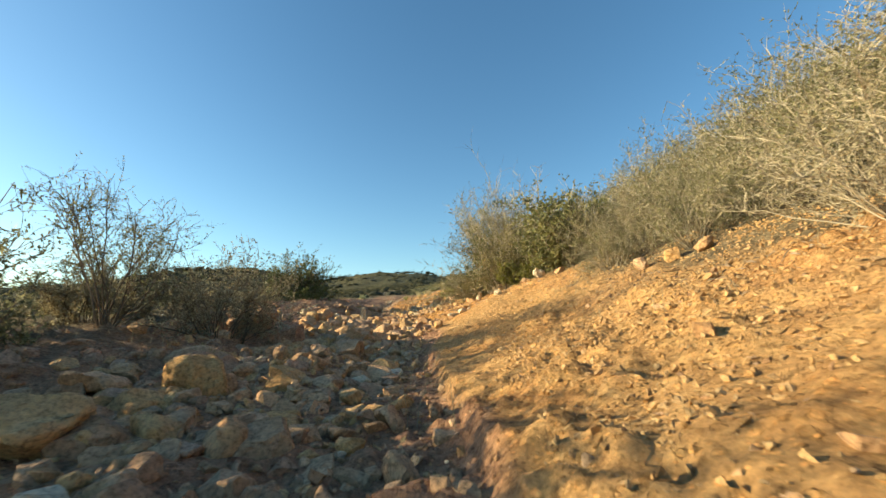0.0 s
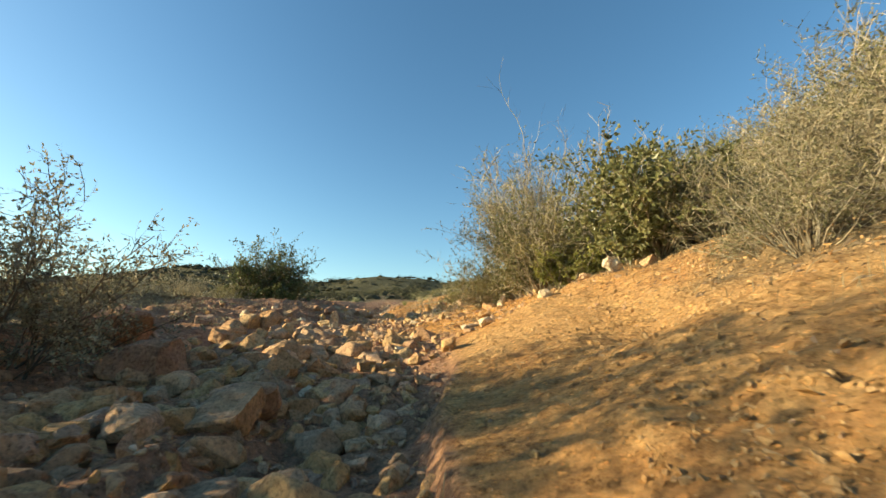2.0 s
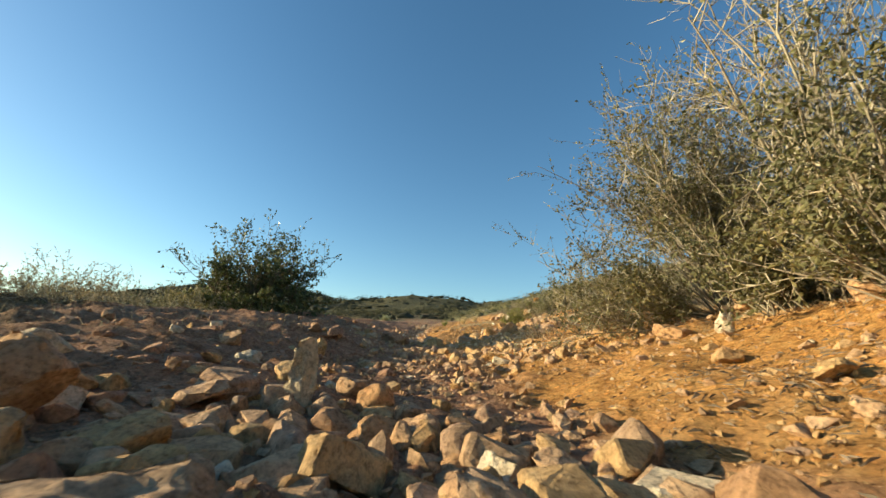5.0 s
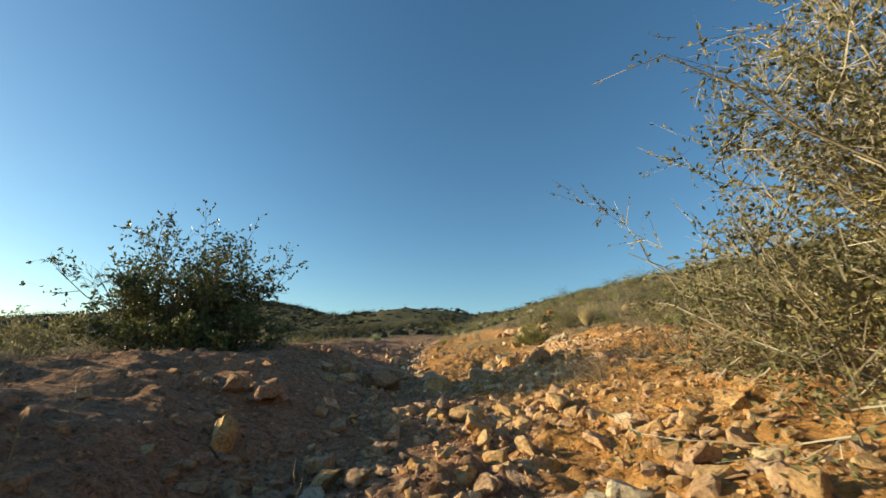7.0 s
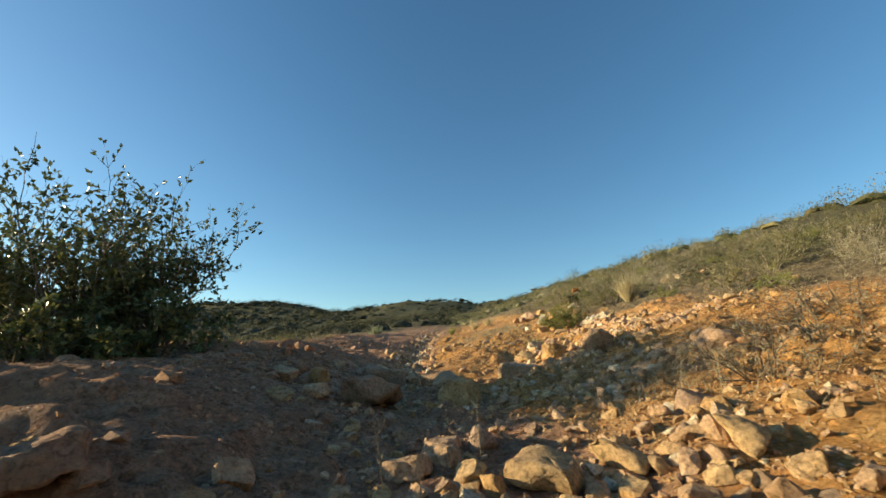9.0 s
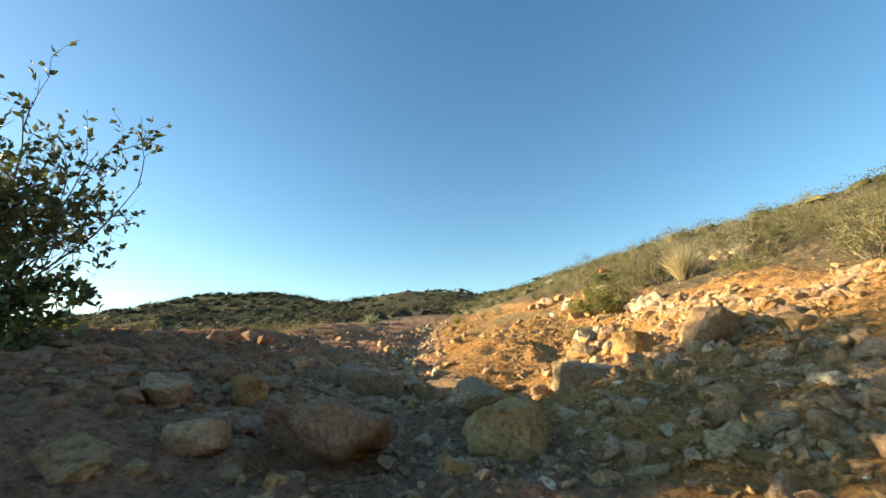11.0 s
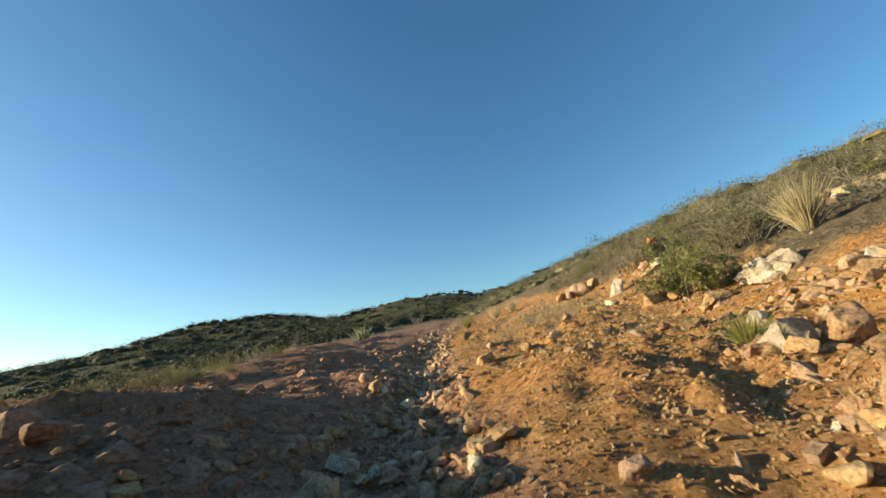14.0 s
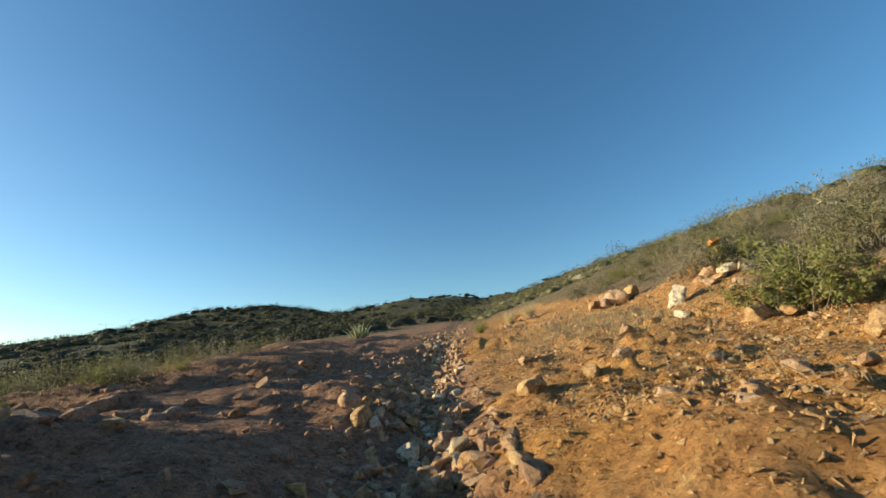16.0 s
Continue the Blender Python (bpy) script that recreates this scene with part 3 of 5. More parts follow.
special(0.16, 18.3, 0.32, (0.72, 0.5, 1.0), ROCK_WHITE, "pale upright block on the orange slope", 331, 10, 0.15, 10, up=(-8, 8, -20), rough=0.07)
special(-0.08, 16.7, 0.24, (1.0, 0.7, 0.6), ROCK_RUST, "orange block on the slope", 332, 10, 0.2, 11)
special(0.12, 16.66, 0.22, (1.0, 0.7, 0.55), ROCK_RUST, "orange block beside its twin on the slope", 333, 60, 0.2, 11)
special(0.08, 15.92, 0.45, (1.0, 0.5, 0.3), ROCK_RUST, "long flat ochre slab on the slope", 334, 12, 0.25, 14)
special(1.12, 19.1, 0.21, (1.0, 0.8, 0.75), ROCK_ORANGE, "bright orange rock perched on an outcrop among scrub", 335, 10, 0.1, 10)
for i in range(8):
    lay_rock(PROTO[(i * 3) % 26], 0.62 + 0.13 * (i % 4), 18.45 + 0.16 * (i // 4) + 0.05 * (i % 3), 0.16 + 0.03 * (i % 3), None, 0.25, "reddish block in a crumbling outcrop", group="crumbling red outcrop")
for i in range(9):
    lay_rock(PROTO[i], -0.18 + 0.14 * (i % 4) + 0.04 * i, 20.2 + 0.14 * (i // 3), 0.26 + 0.05 * (i % 3), None, 0.05, "tilted tan rock in a jagged outcrop", group="jagged outcrop on the slope")


def lay_zone(rocks, kinds, label, group):
    """Rocks of one stretch of the track: x, y and length of each."""
    for i, (x, y, size) in enumerate(rocks):
        pick = [m for m in PROTO if m.materials[0] in kinds]
        lay_rock(pick[(i * 7 + len(TAKEN)) % len(pick)], x, y, size * 1.05, None, 0.2, label, group=group)


lay_zone([(-0.42, 1.83, 0.17), (-0.25, 2.03, 0.23), (-0.14, 1.4, 0.15), (0.01, 1.68, 0.11), (-1.3, 1.43, 0.31), (-1.8, 2.24, 0.33), (-1.83, 2.46, 0.2), (-1.2, 2.35, 0.18), (-1.3, 2.6, 0.13), (-0.51, 2.42, 0.13), (0.06, 1.05, 0.08), (-0.82, 2.41, 0.12), (-0.52, 1.22, 0.09)],
         (ROCK, ROCK_RUST), "dusty tan rock bedded in the gully rubble", "rocks at the foot of the gully")
lay_zone([(-0.99, 3.06, 0.14), (-1.1, 3.31, 0.2), (-0.93, 3.22, 0.16), (-0.79, 3.0, 0.1), (-0.75, 3.1, 0.11), (-0.71, 3.23, 0.11), (-0.68, 3.49, 0.17), (-0.53, 3.57, 0.19), (-0.27, 3.06, 0.08), (-0.45, 3.01, 0.07), (-0.39, 3.12, 0.13), (-1.07, 3.78, 0.22), (-0.88, 4.0, 0.25), (-1.18, 5.1, 0.2), (-0.35, 3.26, 0.07), (-0.24, 3.77, 0.1), (-0.81, 3.36, 0.07), (-0.35, 4.21, 0.14)],
         (ROCK, ROCK_GREY), "angular tan rock in the shaded gully", "rocks in the lower gully")
lay_zone([(-1.02, 5.6, 0.18), (-0.8, 5.7, 0.26), (-0.8, 6.02, 0.23), (-0.51, 6.16, 0.16), (-1.0, 5.9, 0.12), (-1.58, 6.2, 0.21), (-1.95, 6.09, 0.23), (-0.41, 5.75, 0.19), (-0.3, 5.5, 0.11), (-1.7, 5.55, 0.15), (-0.24, 5.85, 0.09), (-1.49, 6.94, 0.13), (-2.01, 5.65, 0.16), (-0.7, 5.46, 0.11), (-0.17, 5.5, 0.07)],
         (ROCK, ROCK_RUST), "angular tan rock with sunlit edges in the gully", "rocks in the middle gully")
lay_zone([(-1.62, 5.72, 0.24), (-1.42, 5.98, 0.19), (-1.88, 5.82, 0.26), (-1.12, 6.1, 0.17), (-1.05, 6.75, 0.2), (-0.72, 6.55, 0.17), (-1.62, 6.5, 0.2), (-1.05, 7.1, 0.13), (-0.92, 7.1, 0.15), (-1.7, 7.2, 0.2), (-0.55, 6.9, 0.14), (-1.15, 7.5, 0.15), (-0.7, 7.45, 0.15), (-1.62, 7.75, 0.17), (-0.3, 6.6, 0.14), (-0.62, 5.35, 0.16), (-1.35, 5.2, 0.2), (-0.45, 5.1, 0.14), (-1.1, 4.55, 0.2), (-0.62, 4.6, 0.2), (-1.42, 4.1, 0.2), (-0.42, 4.75, 0.13), (-1.3, 3.6, 0.18), (-0.5, 3.85, 0.16)],
         (ROCK, ROCK_RUST, ROCK_GREY), "angular tan cobble lodged in the gully rubble", "cobbles lodged in the gully")
lay_zone([(-2.07, 6.68, 0.28), (-1.5, 6.68, 0.16), (-0.85, 6.33, 0.15), (0.13, 6.33, 0.09), (-1.31, 7.69, 0.16), (0.04, 6.21, 0.08), (-0.17, 6.27, 0.06), (0.25, 6.99, 0.07), (-0.07, 6.53, 0.06), (-2.35, 8.45, 0.17), (-1.79, 6.3, 0.15), (1.06, 7.53, 0.14), (1.14, 7.9, 0.17), (1.32, 9.15, 0.2), (1.28, 6.47, 0.15)],
         (ROCK, ROCK_RUST), "tan rock lying below the bank", "rocks below the bank")
lay_zone([(-1.54, 9.58, 0.14), (-1.42, 9.68, 0.12), (-1.26, 9.64, 0.12), (-0.99, 10.28, 0.16), (-1.38, 10.65, 0.13), (-0.21, 9.37, 0.16), (-0.43, 9.86, 0.16), (-2.41, 9.98, 0.07), (-1.78, 9.81, 0.16), (-1.12, 9.86, 0.11), (-0.23, 9.97, 0.11), (-0.14, 9.6, 0.12), (-2.43, 10.33, 0.11), (-2.9, 9.6, 0.1)],
         (ROCK, ROCK_RUST), "sunlit ochre rock on the rubble slope", "rocks on the rubble slope")
lay_zone([(-1.41, 11.13, 0.16), (-1.34, 11.5, 0.12), (-1.06, 10.76, 0.25), (-0.46, 10.72, 0.19), (-1.42, 10.95, 0.19), (-1.5, 12.8, 0.24), (-2.38, 11.63, 0.18), (-0.75, 13.75, 0.2), (-0.81, 10.8, 0.2), (-0.57, 10.85, 0.09), (-0.47, 11.25, 0.1), (-0.62, 11.45, 0.12), (-1.31, 10.78, 0.12), (-0.16, 10.84, 0.09), (-0.05, 10.96, 0.08), (-2.26, 11.9, 0.17), (-4.1, 11.6, 0.23), (-0.58, 12.42, 0.16)],
         (ROCK, ROCK_RUST), "tan rock lying across the washed-out track", "rocks across the track")
lay_zone([(-2.48, 12.55, 0.2), (-2.6, 12.2, 0.17), (-2.36, 12.15, 0.12), (-2.28, 14.08, 0.12), (-2.0, 13.85, 0.12), (-1.89, 13.69, 0.13), (-2.12, 13.83, 0.1), (-1.88, 14.05, 0.09), (-1.71, 14.25, 0.13), (-1.9, 14.79, 0.09), (-1.2, 13.42, 0.15), (-1.1, 13.4, 0.17), (-0.83, 13.8, 0.09), (-1.4, 13.85, 0.09), (-1.26, 13.68, 0.08), (-2.63, 13.46, 0.13), (-2.7, 13.78, 0.08), (-0.4, 13.9, 0.11), (-0.27, 14.68, 0.12), (-1.0, 13.8, 0.07)],
         (ROCK, ROCK_RUST, ROCK_GREY), "tan rock bedded between boulders", "rocks among the boulders")
lay_zone([(-2.33, 15.11, 0.12), (-2.15, 15.3, 0.12), (-2.64, 14.93, 0.09), (-2.5, 14.8, 0.12), (-2.12, 15.75, 0.09), (-1.11, 15.51, 0.09), (-1.25, 15.0, 0.07), (-1.12, 14.93, 0.09), (-1.35, 15.81, 0.06), (-1.27, 15.21, 0.07), (-0.81, 17.11, 0.17), (-0.79, 15.95, 0.1), (-1.99, 15.17, 0.12), (-2.31, 15.96, 0.09), (-2.2, 15.98, 0.09), (-1.96, 16.28, 0.1), (-2.34, 18.01, 0.15), (-4.39, 16.43, 0.19), (1.08, 18.9, 0.23), (0.59, 17.87, 0.21), (0.63, 17.44, 0.16), (-1.62, 16.9, 0.1)],
         (ROCK, ROCK_RUST), "small ochre rock on the upper track", "rocks on the upper track")


def free(x, y, size):
    return all((x - a) ** 2 + (y - b) ** 2 > (0.40 * (size + s)) ** 2 for a, b, s in TAKEN)


def rock_want(x, y):
    """How thick stones lie at a place, 0 to 1."""
    g = np.abs(x - gully_x(y))
    w = knots(y, (0, 1.15), (6, 1.05), (9, 0.9), (12, 0.8), (14, 0.42), (18, 0.38), (22, 0.3))
    a = 1 - ease(g, w * 0.75, w * 1.15)
    d = x - right_foot(y)
    slide = ease(d, -0.2, 0.2) * (1 - ease(d, 1.3, 1.9)) * ease(y, 5.6, 6.6) * (1 - ease(y, 10.6, 14.2) * 0.55) * 0.42
    heap = np.exp(-((x + 0.15) / 0.75) ** 2 - ((y - 13.6) / 1.1) ** 2) * 0.95
    shoulder = ease(left_foot(y) - x, -0.3, 0.2) * np.clip(0.2 + 0.9 * value_noise(x / 0.8, y / 0.8, 93), 0.03, 1)
    bank = ease(d, 0.1, 0.4) * (1 - ease(d, 2.2, 2.6)) * 0.10 * (1 - 0.8 * tread(x, y))
    flats = 0.5 * np.exp(-((x + 2.35) / 0.55) ** 2 - ((y - 6.6) / 1.3) ** 2) + 0.4 * np.exp(-((x + 2.7) / 0.5) ** 2 - ((y - 10.2) / 0.8) ** 2) + 0.35 * np.exp(-((x + 2.0) / 0.4) ** 2 - ((y - 3.6) / 1.0) ** 2)
    flats = flats + np.exp(-((x + 2.8) / 0.6) ** 2 - ((y - 12.5) / 1.0) ** 2) * 0.55
    return np.maximum.reduce([flats, a * (x < np.minimum(right_foot(y) + 0.12, orange_edge(y) + knots(y, (5, -0.03), (6.5, 0.1)))), slide, heap, shoulder, bank]) * (1 - ease(y, 20, 30))


count = 0
while count < 110:
    x, y = rng.uniform(-2.8, 1.4), rng.uniform(0.7, 17.5)
    size = (0.09 + 0.17 * rng.random() ** 2.2) * (1.0 if y < 13.5 else 0.6)
    if rng.random() < rock_want(x, y) ** 1.4 and tread(x, y) < 0.15 and not (x > 0.15 and y < 6.4) and free(x, y, size) and (size < 0.17 or abs(x + 0.15 * y) > 0.35 or y > 9):
        ob = lay_rock(PROTO[rng.integers(26)], x, y, size, None, 0.24, "", group="loose rocks along the track")
        tagged(ob, {ROCK: "loose angular tan rock lying on the track", ROCK_PALE: "loose pale rock lying on the track", ROCK_GREY: "loose grey-brown rock lying on the track", ROCK_RUST: "loose ochre-stained rock lying on the track"}[ob.data.materials[0]])
        count += 1


def scatter(name, protos, spots, sizes, mat, lift=0.1, tilt=0.5):
    """Joins many small pieces into one mesh. protos: (verts, triangles)."""
    V, F, base = [], [], 0
    pick = rng.integers(len(protos), size=len(spots))
    turn = rng.uniform(0, 6.28, len(spots))
    tx, ty = rng.normal(size=len(spots)) * tilt, rng.normal(size=len(spots)) * tilt
    Z = ground_z(spots[:, 0], spots[:, 1]) + fine_z(spots[:, 0], spots[:, 1]) * (np.abs(spots[:, 0]) < 3.4)
    for k, (pv, pf) in enumerate(protos):
        sel = np.nonzero(pick == k)[0]
        if not len(sel):
            continue
        c, s = np.cos(turn[sel])[:, None], np.sin(turn[sel])[:, None]
        v = pv[None] * sizes[sel][:, None, None]
        x, y, z = v[..., 0], v[..., 1], v[..., 2]
        y, z = y * np.cos(tx[sel])[:, None] - z * np.sin(tx[sel])[:, None], y * np.sin(tx[sel])[:, None] + z * np.cos(tx[sel])[:, None]
        x, z = x * np.cos(ty[sel])[:, None] + z * np.sin(ty[sel])[:, None], -x * np.sin(ty[sel])[:, None] + z * np.cos(ty[sel])[:, None]
        x, y = x * c - y * s, x * s + y * c
        out = np.stack([x + spots[sel, 0][:, None], y + spots[sel, 1][:, None], z + (Z[sel] + lift * sizes[sel])[:, None]], -1)
        V.append(out.reshape(-1, 3))
        F.append((pf[None] + (np.arange(len(sel)) * len(pv))[:, None, None]).reshape(-1, 3) + base)
        base += len(sel) * len(pv)
    return new(name, mesh_from(name, np.concatenate(V), np.concatenate(F), mat))


def pebble(seed, points, shape):
    r = np.random.default_rng(seed)
    bm = bmesh.new()
    for p in r.normal(size=(points, 3)):
        bm.verts.new(Vector(p / np.linalg.norm(p) ** 0.4 / np.abs(p).max() ** 0.6 * shape * 0.46 * r.uniform(0.86, 1.08)))
    bmesh.ops.convex_hull(bm, input=bm.verts)
    bmesh.ops.triangulate(bm, faces=bm.faces)
    bm.verts.ensure_lookup_table()
    for i, v in enumerate(bm.verts):
        v.index = i
    pv, pf = np.array([v.co[:] for v in bm.verts]), np.array([[v.index for v in f.verts] for f in bm.faces])
    bm.free()
    return pv, pf


def spots_for(n, want, x0, x1, y0, y1):
    out = np.empty((0, 2))
    while len(out) < n:
        p = np.stack([rng.uniform(x0, x1, n * 3), rng.uniform(y0, y1, n * 3)], -1)
        out = np.concatenate([out, p[rng.random(len(p)) < want(p[:, 0], p[:, 1])]])
    return out[:n]


def stone(seed, shape):
    """A chipped stone of about a hundred triangles."""
    r = np.random.default_rng(seed)
    bm = bmesh.new()
    for p in r.normal(size=(20, 3)):
        bm.verts.new(Vector(p / np.linalg.norm(p) ** 0.6 / np.abs(p).max() ** 0.4 * shape * 0.48 * r.uniform(0.84, 1.08)))
    bmesh.ops.convex_hull(bm, input=bm.verts)
    bmesh.ops.delete(bm, geom=[v for v in bm.verts if not v.link_faces], context="VERTS")
    bmesh.ops.dissolve_limit(bm, angle_limit=radians(17), verts=bm.verts, edges=bm.edges)
    bmesh.ops.bevel(bm, geom=list(bm.edges), offset=0.13 * min(shape), segments=1, profile=0.5, affect="EDGES", clamp_overlap=True)
    bmesh.ops.triangulate(bm, faces=bm.faces)
    bm.verts.index_update()
    pv = np.array([v.co + v.normal * 0.09 * noise.noise(v.co * 3.3 + Vector((seed, 0, 0))) for v in bm.verts])
    pf = np.array([[v.index for v in f.verts] for f in bm.faces])
    bm.free()
    return pv, pf


BIG_STONES = [stone(540 + i, np.array(SHAPES[i % 8])) for i in range(12)]
STONES = [pebble(500 + i, 13 + i % 4, np.array(SHAPES[i % 8])) for i in range(10)]
CHIPS = [pebble(600 + i, 6 + i % 2, np.array(SHAPES[i % 8])) for i in range(8)]
for mat, n, label in ((ROCK, 5200, "tan rubble filling the washed-out gully"), (ROCK_RUST, 2400, "ochre rubble on the track and bank"), (ROCK_GREY, 1500, "grey-brown rubble in the gully"), (ROCK_PALE, 260, "scattered pale stones on the track")):
    p = spots_for(n, lambda x, y: rock_want(x, y) ** 1.2 * (1 - 0.75 * ease(left_foot(y) - x, -0.1, 0.4) * (mat is not ROCK_GREY)), -3.2, 1.8, 0.5, 24)
    size = (0.026 + 0.12 * rng.random(n) ** 3.0) * np.where((p[:, 1] < 7.5) & (p[:, 0] < -0.25), np.where(rng.random(n) < 0.25, 2.1, 1.35), np.where(p[:, 1] > 13, 0.8, 0.68))
    big = size > 0.1
    tagged(scatter("rubble", BIG_STONES, p[big], size[big], mat, 0.0, 0.35), label, "rubble", kind="stuff")
    tagged(scatter("rubble", STONES, p[~big], size[~big], mat, 0.02), label.replace("rubble", "small rubble").replace("stones", "small stones"), "rubble", kind="stuff")


def bedded_want(x, y):
    """Flat stones half sunk in the dark dirt beside the gully."""
    side = ease(left_foot(y) - x, -0.9, 0.0) * (1 - ease(left_foot(y) - x, 1.5, 2.6))
    drift = np.clip(0.25 + 2.0 * value_noise(x / 0.6, y / 0.6, 105), 0.04, 1)
    thick = 0.25 + 0.75 * np.exp(-((x + 2.7) / 0.7) ** 2 - ((y - 12.8) / 1.1) ** 2) + 0.4 * np.exp(-((x + 2.4) / 0.6) ** 2 - ((y - 9.6) / 1.0) ** 2)
    return side * drift * thick


p = spots_for(3000, bedded_want, -4.5, -0.8, 1.0, 19)
size = 0.022 + 0.15 * rng.random(3000) ** 3.2
big = size > 0.06
tagged(scatter("rubble", BIG_STONES, p[big], size[big], ROCK_EARTH, -0.05, 0.22), "dusty brown stones bedded in the shaded dirt", "rubble", kind="stuff")
tagged(scatter("rubble", STONES, p[~big], size[~big], ROCK_EARTH, 0.0, 0.3), "small dusty brown stones bedded in the shaded dirt", "rubble", kind="stuff")


def heap_want(x, y):
    a = np.exp(-((x - 0.2) / 0.95) ** 2 - ((y - 14.0) / 0.95) ** 2) * (x > -1.0 + 0.3 * (y > 14.4))
    b = np.exp(-((x + 0.45) / 0.75) ** 2 - ((y - 10.3) / 1.1) ** 2) * 0.42
    c = np.exp(-((x + 0.35) / 0.75) ** 2 - ((y - 12.1) / 0.75) ** 2) * 0.6
    return np.maximum.reduce([a * 1.1, b, c]) * np.clip(0.5 + 2.4 * value_noise(x / 0.5, y / 0.5, 99), 0.06, 1)


for mat, n, label in ((ROCK, 3000, "heaped tan stones spilling over the bank"), (ROCK_RUST, 1500, "heaped ochre stones spilling over the bank"), (ROCK_PALE, 330, "pale stones among the heaped rubble")):
    p = spots_for(n, heap_want, -2.2, 2.2, 8, 16.5)
    size = 0.022 + 0.14 * rng.random(n) ** 4.5
    big = size > 0.1
    tagged(scatter("rubble", BIG_STONES, p[big], size[big], mat, 0.02, 0.4), label, "rubble", kind="stuff")
    tagged(scatter("rubble", STONES, p[~big], size[~big], mat, 0.04), label.replace("stones", "small stones"), "rubble", kind="stuff")
p = spots_for(620, lambda x, y: np.exp(-((x - gully_x(y)) / 0.2) ** 2), -2.8, -1.2, 13.3, 22)
size = 0.045 + 0.075 * rng.random(620) ** 2
tagged(scatter("rubble", BIG_STONES, p[:530], size[:530], ROCK, 0.12, 0.5), "small tan rocks lining the narrow upper gully", "rubble", kind="stuff")
tagged(scatter("rubble", BIG_STONES, p[530:], size[530:], ROCK_PALE, 0.16, 0.5), "small pale rocks lining the narrow upper gully", "rubble", kind="stuff")
p = spots_for(11500, lambda x, y: np.clip(0.4 + 1.6 * value_noise(x / 0.4, y / 0.4, 103), 0.05, 1) * (x > orange_edge(y)) * (1 - 0.9 * tread(x, y)), -1.9, 0.6, 13.2, 19)
tagged(scatter("clods", CHIPS, p, 0.008 + 0.024 * rng.random(11500) ** 2, ROCK_RUST), "crumbly orange clods on the upper track", "dirt clods", kind="stuff")
p = spots_for(9000, lambda x, y: (0.12 + 0.5 * bedded_want(x, y)) * (x < orange_edge(y)), -4.2, 0.4, 0.4, 22)
tagged(scatter("gravel", CHIPS, p, 0.010 + 0.026 * rng.random(9000) ** 2, ROCK_EARTH), "fine brown gravel strewn over the shaded dirt", "gravel", kind="stuff")
p = spots_for(10500, lambda x, y: (0.12 + 0.88 * rock_want(x, y)) * (x > left_foot(y) + 0.2), -3.6, 2.2, 0.4, 22)
tagged(scatter("gravel", CHIPS, p, 0.010 + 0.024 * rng.random(10500) ** 2, ROCK), "fine tan gravel strewn over the dirt", "gravel", kind="stuff")


def clod_want(x, y):
    d = x - right_foot(y)
    return ease(x - orange_edge(y), 0.02, 0.2) * (1 - ease(d, 2.0, 2.5)) * np.clip(0.35 + 2.2 * value_noise(x / 0.7, y / 0.7, 91), 0.02, 1) * (1 - 0.65 * tread(x, y))


p = spots_for(17500, clod_want, -1.6, 2.6, 0.3, 20)
tagged(scatter("clods", CHIPS, p, 0.012 + 0.034 * rng.random(17500) ** 2.6, ROCK_RUST), "crumbly orange clods on the cut bank", "dirt clods", kind="stuff")


p = spots_for(5500, lambda x, y: ease(x - right_foot(y), 0.0, 0.3) * np.clip(0.5 + 1.6 * value_noise(x / 0.5, y / 0.5, 107), 0.1, 1) * (1 - 0.9 * tread(x, y)), 0.1, 2.4, 0.9, 4.6)
tagged(scatter("clods", CHIPS, p, 0.010 + 0.034 * rng.random(5500) ** 3, ROCK_RUST, 0.1), "coarse yellow-orange clods crumbling off the bank", "dirt clods", kind="stuff")


